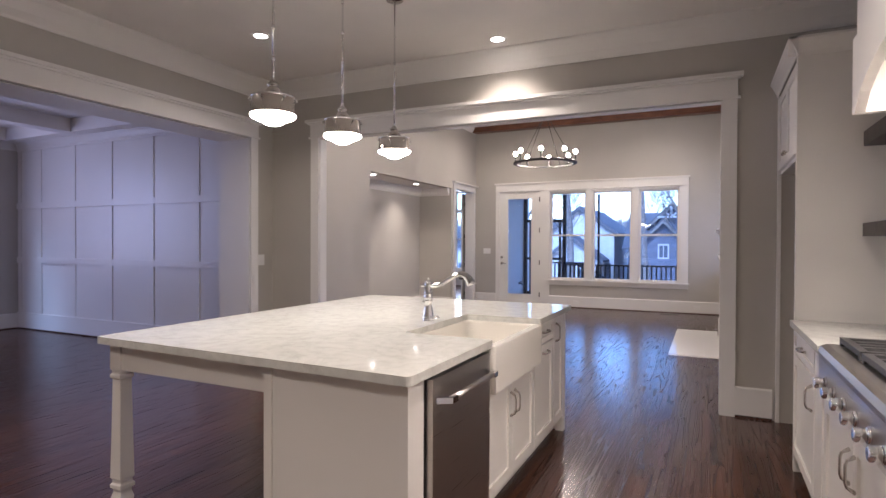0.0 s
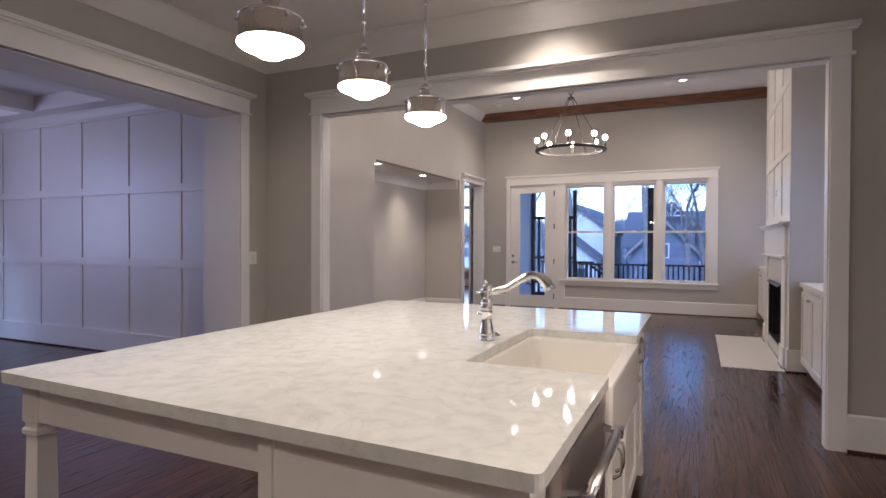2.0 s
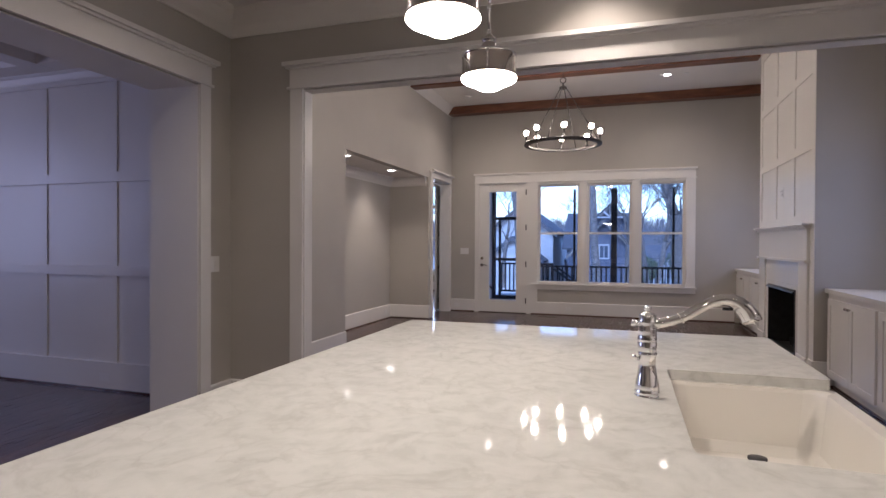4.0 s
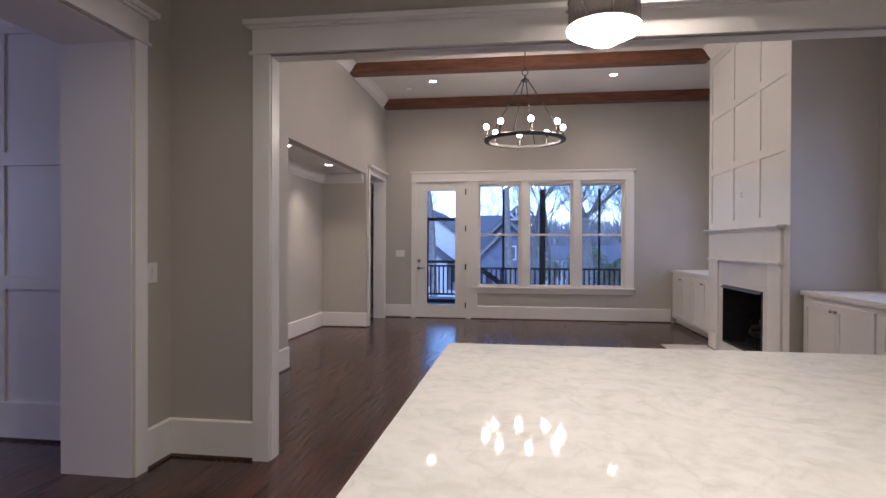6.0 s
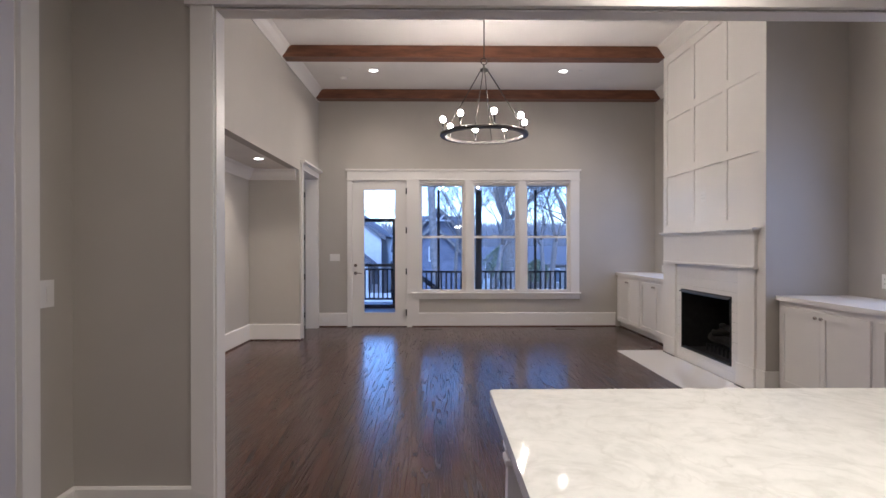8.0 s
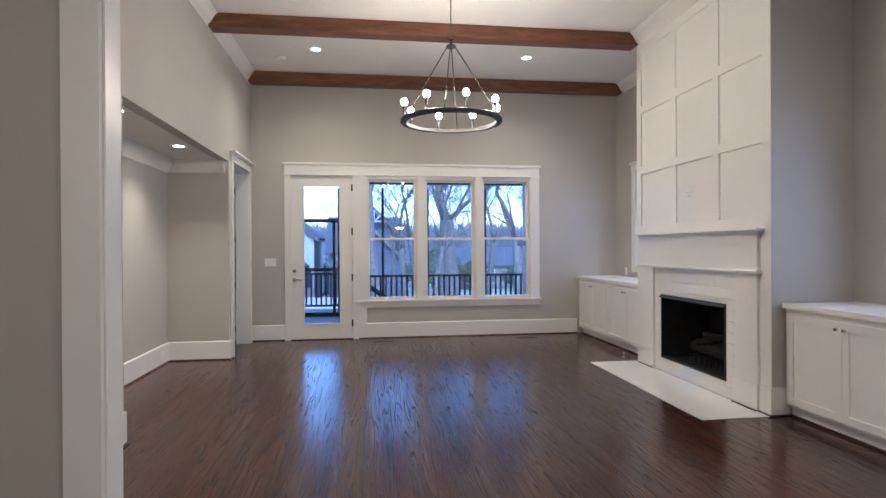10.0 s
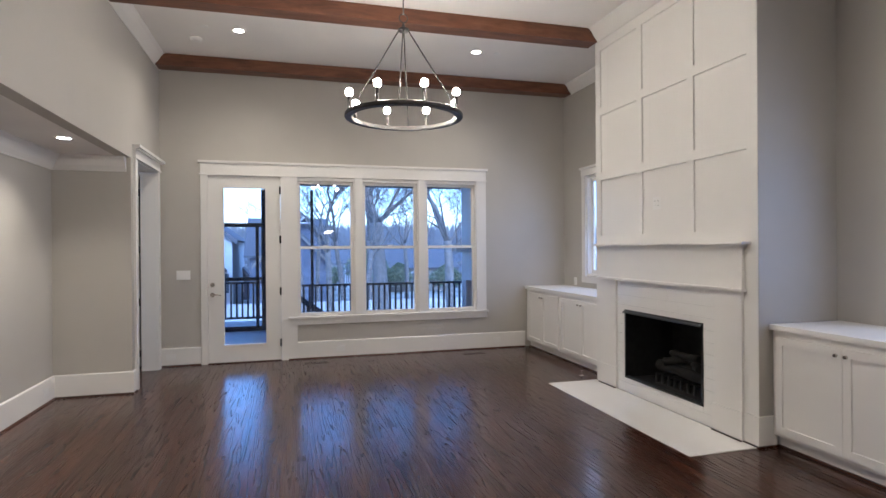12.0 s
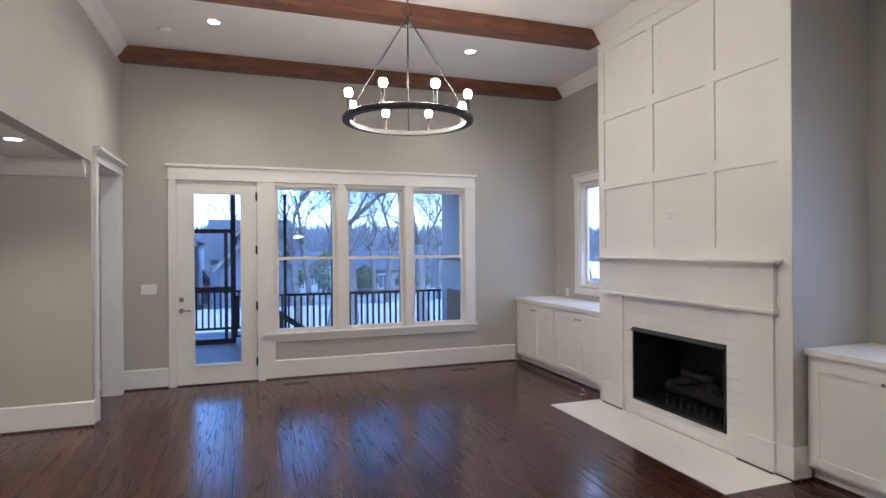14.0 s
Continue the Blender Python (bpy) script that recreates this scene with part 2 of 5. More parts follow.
def sweep(bm, points, radii, sides=12):
    """A round bar through points, with a radius at each."""
    pts = [Vector(p) for p in points]
    rings = []
    for i, (p, r) in enumerate(zip(pts, radii)):
        d = (pts[min(i + 1, len(pts) - 1)] - pts[max(i - 1, 0)]).normalized()
        q = d.to_track_quat("Z", "Y")
        rings.append([bm.verts.new(p + q @ Vector((r * math.cos(k * math.tau / sides), r * math.sin(k * math.tau / sides), 0))) for k in range(sides)])
    for lo, hi in zip(rings, rings[1:]):
        j = min(range(sides), key=lambda s: (lo[0].co - hi[s].co).length)
        for k in range(sides):
            bm.faces.new((lo[k], lo[(k + 1) % sides], hi[(k + 1 + j) % sides], hi[(k + j) % sides])).smooth = True
    bm.faces.new(rings[0][::-1])
    bm.faces.new(rings[-1])


def prism(bm, outline, axis, lo, hi):
    """Push an outline of (u, v) along an axis: x takes (y, z), y takes (x, z), z takes (x, y)."""
    def at(u, v, w):
        return {"x": (w, u, v), "y": (u, w, v), "z": (u, v, w)}[axis]
    a = [bm.verts.new(at(u, v, lo)) for u, v in outline]
    b = [bm.verts.new(at(u, v, hi)) for u, v in outline]
    n = len(outline)
    for k in range(n):
        bm.faces.new((a[k], a[(k + 1) % n], b[(k + 1) % n], b[k]))
    bm.faces.new(a[::-1])
    bm.faces.new(b)


def mesh_of(name, bm, material):
    bmesh.ops.recalc_face_normals(bm, faces=bm.faces)
    me = bpy.data.meshes.new(name)
    bm.to_mesh(me)
    bm.free()
    me.materials.append(material)
    return me


def part(name, bm, material, parent, label=""):
    ob = new(name, mesh_of(name, bm, material))
    ob.parent = parent
    if label:
        ob["label"] = label
    return ob


def structure(name, bm, material, label="", category=""):
    return tagged(new(name, mesh_of(name, bm, material)), label, category, "", "structure")


def thing(name, at, label, category, group="", turn=0):
    ob = new(name)
    ob.empty_display_size = 0.1
    ob.matrix_basis = pose(*at, 0, 0, turn)
    return tagged(ob, label, category, group)


CROWN = [(0.0, 0.0), (0.0, -0.15), (0.012, -0.15), (0.02, -0.135), (0.05, -0.10), (0.085, -0.04), (0.10, -0.025), (0.11, -0.012), (0.11, 0.0)]


def crown_run(bm, axis, lo, hi, wall, top, sign, size=1.0):
    prism(bm, [(wall + sign * u * size, top + v * size) for u, v in CROWN], axis, lo, hi)


BASE = [(0.0, 0.0), (0.0, 0.235), (0.010, 0.235), (0.018, 0.225), (0.018, 0.0)]
SHOE = [(0.018, 0.0), (0.018, 0.018), (0.026, 0.016), (0.034, 0.008), (0.036, 0.0)]


def base_run(name, axis, lo, hi, wall, sign):
    """A tall white baseboard with a dark stained shoe moulding."""
    bm = bmesh.new()
    prism(bm, [(wall + sign * u, v) for u, v in BASE], axis, lo, hi)
    ob = structure(name, bm, TRIM, "tall white painted baseboard along the wall", "baseboard")
    bm = bmesh.new()
    prism(bm, [(wall + sign * u, v) for u, v in SHOE], axis, lo, hi)
    part("shoe_moulding", bm, FLOOR, ob, "dark stained shoe moulding")
    return ob


# ---- shell: kitchen, living room, dining room ----
KX0, KX1, KY0, KY1, KZ = -4.22, 1.33, -2.6, 4.71, 3.10
LX0, LX1, LY0, LY1, LZ = -4.50, 1.17, 4.81, 11.52, 3.92
DX0, DX1, DY0, DY1, DZ = -9.42, -4.64, -2.0, 4.85, 2.98

structure("wall_kitchen_north", boxes(
    (DX1, -3.56, KY1, LY0, 0, LZ + 0.1), (0.335, 1.45, KY1, LY0, 0, LZ + 0.1), (-3.56, 0.335, KY1, LY0, 2.46, LZ + 0.1)), WALL,
    "greige painted wall with a wide cased opening", "wall")
structure("wall_kitchen_west", boxes(
    (DX1, KX0, 4.36, KY1, 0, LZ), (DX1, KX0, KY0, 0.2, 0, LZ), (DX1, KX0, 0.2, 4.36, 2.46, LZ)), WALL,
    "thick greige wall with a wide cased opening to the dining room", "wall")
structure("wall_kitchen_east", boxes((KX1, 1.45, KY0, KY1, 0, KZ)), WALL, "greige painted kitchen wall", "wall")
structure("wall_kitchen_south", boxes((DX1, 1.45, KY0 - 0.12, KY0, 0, KZ)), WALL, "greige painted kitchen wall", "wall")
structure("wall_living_west", boxes(
    (-4.62, LX0, LY0, 7.15, 0, LZ), (-4.62, LX0, 7.15, 10.17, 2.455, LZ), (-4.68, LX0, 10.17, 10.37, 0, LZ),
    (-4.68, LX0, 10.37, 11.33, 2.46, LZ), (-4.68, LX0, 11.33, LY1, 0, LZ)), WALL, "tall greige wall with an alcove and a doorway", "wall")
structure("wall_alcove", boxes(
    (-5.34, -5.22, 7.03, 10.29, 0, 2.55), (-5.22, -4.62, 7.03, 7.15, 0, 2.55), (-5.22, -4.68, 10.17, 10.29, 0, 2.55)), WALL,
    "greige walls of a shallow alcove", "wall")
structure("wall_living_east", boxes(
    (LX1, 1.30, LY0, 5.50, 0, LZ), (LX1, 1.30, 6.45, 9.90, 0, LZ), (LX1, 1.30, 5.50, 6.45, 0, 1.08), (LX1, 1.30, 5.50, 6.45, 2.50, LZ), (LX1, 1.30, 10.85, LY1, 0, LZ), (LX1, 1.30, 9.90, 10.85, 0, 1.08), (LX1, 1.30, 9.90, 10.85, 2.50, LZ)), WALL,
    "greige painted wall with two narrow windows", "wall")
structure("wall_living_north", boxes(
    (-4.62, -3.945, LY1, 11.66, 0, LZ), (-3.945, -0.25, LY1, 11.66, 2.462, LZ), (-0.25, 1.30, LY1, 11.66, 0, LZ),
    (-3.015, -2.83, LY1, 11.66, 0, 2.462), (-2.83, -0.25, LY1, 11.66, 0, 0.53),
    (-2.03, -1.94, LY1, 11.66, 0.53, 2.462), (-1.127, -1.04, LY1, 11.66, 0.53, 2.462)), WALL,
    "greige painted wall with a glazed door and three windows", "wall")
structure("wall_dining_north", boxes((DX0, DX1 - 0.001, DY1 - 0.03, DY1 + 0.1, 0, 3.2)), TRIM, "white panelled dining room wall", "wall")
structure("wall_dining_west", boxes((DX0 - 0.12, DX0, DY0, 1.2, 0, 3.2), (DX0 - 0.12, DX0, 3.4, DY1 + 0.1, 0, 3.2), (DX0 - 0.12, DX0, 1.2, 3.4, 0, 0.9), (DX0 - 0.12, DX0, 1.2, 3.4, 2.7, 3.2)), WALL, "greige painted dining room wall with a wide window", "wall")
structure("wall_dining_south", boxes((DX0 - 0.12, DX1, DY0 - 0.12, DY0, 0, 3.2)), WALL,
    "greige painted dining room wall", "wall")
structure("ceiling_kitchen", boxes((DX1, 1.45, KY0 - 0.12, KY1, KZ, KZ + 0.12)), CEIL, "white painted ceiling", "ceiling")
structure("ceiling_living", boxes((-4.62, 1.30, LY0, 11.66, LZ, LZ + 0.12)), CEIL, "high white painted ceiling", "ceiling")
structure("ceiling_alcove", boxes((-5.22, -4.62, 7.15, 10.17, 2.455, 2.55)), CEIL, "low white alcove ceiling", "ceiling")
structure("subfloor", boxes((DX0 - 0.12, 1.45, KY0 - 0.12, 11.66, -0.15, -0.02), (-9.5, -4.62, 11.66, 15.9, -0.15, -0.02), (-9.5, -4.62, 10.3, 15.9, -0.149, -0.021)), rough_mat("subfloor_board", (0.03, 0.014, 0.01), 0.5), "dark subfloor under the boards", "floor")

# crowns
bm = bmesh.new()
crown_run(bm, "x", KX0, 1.33, KY1, KZ, -1, 1.25)
crown_run(bm, "y", KY0, KY1, KX0, KZ, 1, 1.25)
structure("trim_crown_kitchen", bm, TRIM, "white painted crown moulding under the kitchen ceiling", "crown moulding")
bm = bmesh.new()
crown_run(bm, "y", LY0, LY1, LX0, LZ, 1)
crown_run(bm, "y", LY0, LY1, LX1, LZ, -1)
crown_run(bm, "x", LX0, LX1, LY0, LZ, 1)
structure("trim_crown_living", bm, TRIM, "white painted crown moulding under the high ceiling", "crown moulding")
bm = bmesh.new()
crown_run(bm, "y", 7.15, 10.17, -5.22, 2.455, 1)
crown_run(bm, "x", -5.22, -4.54, 10.17, 2.455, -1)
crown_run(bm, "x", -5.22, -4.54, 7.15, 2.455, 1)
structure("trim_crown_alcove", bm, TRIM, "white crown moulding round the alcove", "crown moulding")

# baseboards
base_run("baseboard", "x", KX0, -3.665, KY1, -1)
base_run("baseboard", "x", 0.44, 0.69, KY1, -1)
base_run("baseboard", "y", 4.465, KY1, KX0, 1)
base_run("baseboard", "y", LY0, 7.15, LX0, 1)
base_run("baseboard", "y", 7.15, 10.17, -5.22, 1)
base_run("baseboard", "x", -5.22, -4.482, 10.17, -1)
base_run("baseboard", "y", 10.17, 10.265, LX0, 1)
base_run("baseboard", "x", LX0, -4.025, LY1, -1)
base_run("baseboard", "x", -2.93, 0.50, LY1, -1)


def cased_opening(name, axis, wall, sign, lo, hi, top, back, left=True, right=True, label="", board=0.132):
    """Flat casings, a head board and a cap on one face of a wall, with the jamb lining through it."""
    ob = new(name)
    tagged(ob, label, "door casing", "", "structure")

    def put(pname, u0, u1, d0, d1, z0, z1, rnd=0.003):
        a, b = sorted((wall + sign * d0, wall + sign * d1))
        r = (u0, u1, a, b, z0, z1) if axis == "x" else (a, b, u0, u1, z0, z1)
        part(pname, boxes(r, round_by=rnd), TRIM, ob)
    w = 0.1
    if left:
        put("casing", lo - w, lo + 0.004, 0.0, 0.022, 0, top)
    if right:
        put("casing", hi - 0.004, hi + w, 0.0, 0.022, 0, top)
    l, r = lo - w - 0.01, hi + w + 0.01
    put("bead", l - 0.012, r + 0.012, 0.0, 0.034, top, top + 0.018, 0.006)
    put("head_board", l + 0.008, r - 0.008, 0.0, 0.026, top + 0.018, top + 0.018 + board)
    put("cap", l - 0.012, r + 0.012, 0.0, 0.05, top + 0.018 + board, top + 0.033 + board, 0.005)
    put("cap_crown", l - 0.03, r + 0.03, 0.0, 0.075, top + 0.033 + board, top + 0.063 + board, 0.008)
    depth = abs(back - wall)
    if left:
        put("jamb", lo, lo + 0.012, 0.0, -depth, 0, top - 0.012, 0)
    if right:
        put("jamb", hi - 0.012, hi, 0.0, -depth, 0, top - 0.012, 0)
    put("jamb_head", lo, hi, 0.0, -depth, top - 0.012, top + 0.001, 0)
    return ob


cased_opening("trim_opening_living", "x", KY1, -1, -3.565, 0.34, 2.465, LY0, label="white cased opening between kitchen and living room")
cased_opening("trim_opening_living_back", "x", LY0, 1, -3.565, 0.34, 2.466, LY0 + 0.001, label="white casing on the living room side")
cased_opening("trim_opening_dining", "y", KX0, 1, 0.2, 4.365, 2.465, DX1 - 0.02, label="white cased opening with deep jambs to the dining room")
cased_opening("trim_doorway", "y", LX0, 1, 10.365, 11.335, 2.465, -4.68, label="white cased doorway to the next room", board=0.08)

# ---- lamps ----


def can_light(x, y, z, watts, cone, group):
    can = thing("recessed_light", (x, y, z), "lit round recessed ceiling light with white trim", "ceiling light", group)
    bm = bmesh.new()
    rows = [(0.052, -0.001), (0.055, -0.006), (0.078, -0.005), (0.082, -0.001)]
    sides = 32
    rings = [[bm.verts.new((r * math.cos(k * math.tau / sides), r * math.sin(k * math.tau / sides), h)) for k in range(sides)] for r, h in rows]
    for lo, hi in zip(rings, rings[1:]):
        for k in range(sides):
            bm.faces.new((lo[k], lo[(k + 1) % sides], hi[(k + 1) % sides], hi[k])).smooth = True
    part("trim_ring", bm, TRIM, can)
    bm = bmesh.new()
    lathe(bm, [(0.054, -0.004), (0.054, -0.0015)])
    part("lens", bm, LIT_CAN, can, "glowing lens")
    lamp("can_lamp", "SPOT", look((x, y, z - 0.02), (x, y, 0)), watts, 0.05, cone, 1.0)


for x, y in ((-3.44, 10.28), (-0.665, 10.28)):
    can_light(x, y, LZ, 30, 150, "living room ceiling lights")
# unseen pair, added by symmetry as fill for the wall beside the chimney
for x, y in ((-3.44, 5.75), (-0.665, 5.75)):
    can_light(x, y, LZ, 22, 150, "living room ceiling lights")
can_light(-3.21, 3.46, KZ, 20, 140, "kitchen ceiling lights")
can_light(-1.41, 4.38, KZ, 21, 124, "kitchen ceiling lights")
for x, y, watts in ((-3.2, 0.9, 23), (0.2, 1.5, 30), (-1.5, -0.9, 42), (0.2, -1.3, 42)):
    can_light(x, y, KZ, watts, 140, "kitchen ceiling lights")
for x, y in ((-4.73, 7.6), (-4.76, 9.15)):
    can_light(x, y, 2.455, 17, 120, "alcove ceiling lights")

# ---- window wall of the living room ----
ob = tagged(new("trim_window_casing"), "white flat casing round the glazed door and windows", "window casing", "", "structure")
YF = LY1
for x0, x1, z0, z1 in ((-4.02, -3.935, 0, 2.463), (-3.025, -2.815, 0, 2.463), (-2.035, -1.935, 0.575, 2.463), (-1.132, -1.035, 0.575, 2.463), (-0.262, -0.112, 0.575, 2.463)):
    part("casing", boxes((x0, x1, YF - 0.02, YF, z0, z1), round_by=0.003), TRIM, ob)
part("bead", boxes((-4.035, -0.097, YF - 0.03, YF, 2.463, 2.48), round_by=0.005), TRIM, ob)
part("head_board", boxes((-4.02, -0.112, YF - 0.023, YF, 2.48, 2.62), round_by=0.003), TRIM, ob)
part("cap_crown", boxes((-4.045, -0.087, YF - 0.045, YF, 2.62, 2.65), round_by=0.008), TRIM, ob)
part("stool", boxes((-2.93, -0.09, YF - 0.055, YF, 0.548, 0.575), round_by=0.006), TRIM, ob)
part("apron", boxes((-2.915, -0.105, YF - 0.024, YF, 0.466, 0.548), round_by=0.003), TRIM, ob)


def pane(name, r, parent):
    p = part(name, boxes(r), GLASS, parent)
    p.visible_shadow = False
    return p


def sash(parent, name, x0, x1, y0, y1, z0, z1, w, wb):
    s = part(name, boxes((x0, x0 + w, y0, y1, z0, z1), (x1 - w, x1, y0, y1, z0, z1), (x0 + w, x1 - w, y0, y1, z0, z0 + wb), (x0 + w, x1 - w, y0, y1, z1 - w, z1), round_by=0.002), TRIM, parent)
    ym = (y0 + y1) / 2
    pane("pane", (x0 + w, x1 - w, ym - 0.003, ym + 0.003, z0 + wb, z1 - w), s)
    return s


def double_hung(n, x0, x1):
    w = tagged(new("window_%d" % n), "white double-hung window with two clear panes", "window", "living room windows", "structure")
    y0, y1, z0, z1 = YF + 0.004, YF + 0.135, 0.532, 2.460
    part("frame", boxes((x0, x0 + 0.022, y0, y1, z0, z1), (x1 - 0.022, x1, y0, y1, z0, z1), (x0 + 0.022, x1 - 0.022, y0, y1, z0, z0 + 0.03), (x0 + 0.022, x1 - 0.022, y0, y1, z1 - 0.045, z1)), TRIM, w)
    sash(w, "lower_sash", x0 + 0.022, x1 - 0.022, YF + 0.03, YF + 0.065, z0 + 0.03, 1.527, 0.036, 0.06)
    sash(w, "upper_sash", x0 + 0.022, x1 - 0.022, YF + 0.07, YF + 0.105, 1.497, z1 - 0.045, 0.036, 0.03)
    xm = (x0 + x1) / 2
    part("sash_lock", boxes((xm - 0.03, xm + 0.03, YF + 0.03, YF + 0.06, 1.527, 1.538), round_by=0.003), PLASTIC, w)


for n, (x0, x1) in enumerate(((-2.826, -2.034), (-1.938, -1.129), (-1.038, -0.254)), 1):
    double_hung(n, x0, x1)

door = tagged(new("door_1"), "closed white exterior door with one tall glass lite", "door", "", "structure")
DY = YF + 0.012
leaf = part("leaf", boxes((-3.935, -3.77, DY, DY + 0.045, 0.012, 2.455), (-3.192, -3.028, DY, DY + 0.045, 0.012, 2.455), (-3.77, -3.192, DY, DY + 0.045, 0.012, 0.21), (-3.77, -3.192, DY, DY + 0.045, 2.328, 2.455)), TRIM, door)
part("glazing_bead", boxes((-3.77, -3.742, DY - 0.006, DY + 0.05, 0.21, 2.328), (-3.22, -3.192, DY - 0.006, DY + 0.05, 0.21, 2.328), (-3.742, -3.22, DY - 0.006, DY + 0.05, 0.21, 0.238), (-3.742, -3.22, DY - 0.006, DY + 0.05, 2.30, 2.328), round_by=0.004), TRIM, leaf)
pane("pane", (-3.742, -3.22, DY + 0.02, DY + 0.028, 0.238, 2.30), leaf)
for z in (2.28, 1.62, 0.93, 0.24):
    bm = bmesh.new()
    tube(bm, (-3.026, YF - 0.012, z - 0.052), (-3.026, YF - 0.012, z + 0.052), 0.0105)
    box(bm, -3.042, -3.010, YF - 0.008, YF + 0.02, z - 0.048, z + 0.048)
    part("hinge", bm, BLACK, door, "dark metal hinge")
bm = bmesh.new()
tube(bm, (-3.885, DY, 0.90), (-3.885, DY - 0.012, 0.90), 0.03, 0.028, 20)
tube(bm, (-3.885, DY - 0.01, 0.90), (-3.885, DY - 0.045, 0.90), 0.011)
sweep(bm, [(-3.89, DY - 0.045, 0.90), (-3.85, DY - 0.05, 0.905), (-3.81, DY - 0.048, 0.902), (-3.775, DY - 0.044, 0.893)], [0.011, 0.010, 0.009, 0.007])
part("lever_handle", bm, NICKEL, door, "brushed nickel lever handle")
bm = bmesh.new()
tube(bm, (-3.885, DY, 1.03), (-3.885, DY - 0.014, 1.03), 0.029, 0.026, 20)
box(bm, -3.889, -3.881, DY - 0.028, DY - 0.012, 1.012, 1.048)
part("deadbolt", bm, NICKEL, door, "brushed nickel deadbolt")
part("threshold", boxes((-3.94, -3.02, YF - 0.03, 11.66, 0.0, 0.012), round_by=0.003), FLOOR, door, "dark wood threshold")
part("door_frame", boxes((-3.945, -3.936, YF + 0.003, 11.66, 0.012, 2.461), (-3.024, -3.015, YF + 0.003, 11.66, 0.012, 2.461), (-3.936, -3.024, YF + 0.003, 11.66, 2.457, 2.462)), TRIM, door)

# narrow side windows above the low cabinets
def side_window(n, y):
    """A narrow window in the east wall whose opening begins at y."""
    w = tagged(new("window_%d" % n), "narrow white side window above the cabinet", "window", "side windows", "structure")
    for r in ((LX1 - 0.02, LX1, y - 0.10, y + 0.005, 1.07, 2.50), (LX1 - 0.02, LX1, y + 0.945, y + 1.05, 1.07, 2.50), (LX1 - 0.02, LX1, y - 0.11, y + 1.06, 0.985, 1.075)):
        part("casing", boxes(r, round_by=0.003), TRIM, w)
    part("head_board", boxes((LX1 - 0.024, LX1, y - 0.11, y + 1.06, 2.50, 2.60), round_by=0.003), TRIM, w)
    part("cap_crown", boxes((LX1 - 0.045, LX1, y - 0.125, y + 1.075, 2.60, 2.628), round_by=0.008), TRIM, w)
    part("frame", boxes((LX1 + 0.003, 1.30, y + 0.003, y + 0.03, 1.083, 2.497), (LX1 + 0.003, 1.30, y + 0.92, y + 0.947, 1.083, 2.497), (LX1 + 0.003, 1.30, y + 0.03, y + 0.92, 1.083, 1.11), (LX1 + 0.003, 1.30, y + 0.03, y + 0.92, 2.47, 2.497)), TRIM, w)
    s = part("sash", boxes((1.235, 1.27, y + 0.03, y + 0.08, 1.11, 2.47), (1.235, 1.27, y + 0.87, y + 0.92, 1.11, 2.47), (1.235, 1.27, y + 0.08, y + 0.87, 1.11, 1.17), (1.235, 1.27, y + 0.08, y + 0.87, 2.42, 2.47), round_by=0.002), TRIM, w)
    pane("pane", (1.25, 1.256, y + 0.08, y + 0.87, 1.17, 2.42), s)


side_window(4, 9.90)
side_window(7, 5.50)

# door of the next room, swung back flat against that room's wall
door = tagged(new("door_2"), "white panelled interior door standing wide open", "door", "", "structure")
leaf = part("leaf", boxes((-4.785, -4.75, 11.34, 12.22, 0.01, 2.44), round_by=0.002), TRIM, door)
part("panel_rim", boxes((-4.79, -4.785, 11.46, 12.10, 0.25, 1.15), (-4.79, -4.785, 11.46, 12.10, 1.32, 2.30), round_by=0.002), TRIM, leaf)
for z in (2.2, 1.5, 0.85, 0.22):
    bm = bmesh.new()
    tube(bm, (-4.692, 11.318, z - 0.045), (-4.692, 11.318, z + 0.045), 0.007)
    part("hinge", bm, BLACK, door, "dark metal hinge")


# ---- ceiling beams ----
def ceiling_beam(y0, x0, x1):
    b = thing("ceiling_beam", ((x0 + x1) / 2, y0 + 0.1, LZ), "brown stained wooden beam across the white ceiling", "beam", "ceiling beams")
    h = (x1 - x0) / 2
    bm = bmesh.new()
    arc = [(0.0, -0.15), (0.0, -0.105), (0.012, -0.075), (0.04, -0.04), (0.08, -0.016), (0.125, -0.003)]
    outline = [(-h + u, v) for u, v in arc] + [(h - u, v) for u, v in arc[::-1]]
    prism(bm, outline, "y", -0.1, 0.1)
    soften(bm, 0.005, 1)
    part("timber", bm, BEAM, b)


ceiling_beam(9.25, LX0 + 0.015, 0.405)
ceiling_beam(11.25, LX0 + 0.015, LX1 - 0.015)

# ---- fireplace and panelled chimney breast ----
FX, FY0, FY1 = 0.42, 7.066, 9.317
fp = thing("fireplace", (FX, (FY0 + FY1) / 2, 0), "white panelled fireplace with tiled surround and dark firebox", "fireplace")
FC = (FY0 + FY1) / 2


def fpart(name, rows, material=TRIM, rnd=0.003, label="", parent=None):
    bm = bmesh.new()
    for r in rows:
        box(bm, r[0] - FX, r[1] - FX, r[2] - FC, r[3] - FC, r[4], r[5])
    if rnd:
        soften(bm, rnd)
    return part(name, bm, material, parent or fp, label)


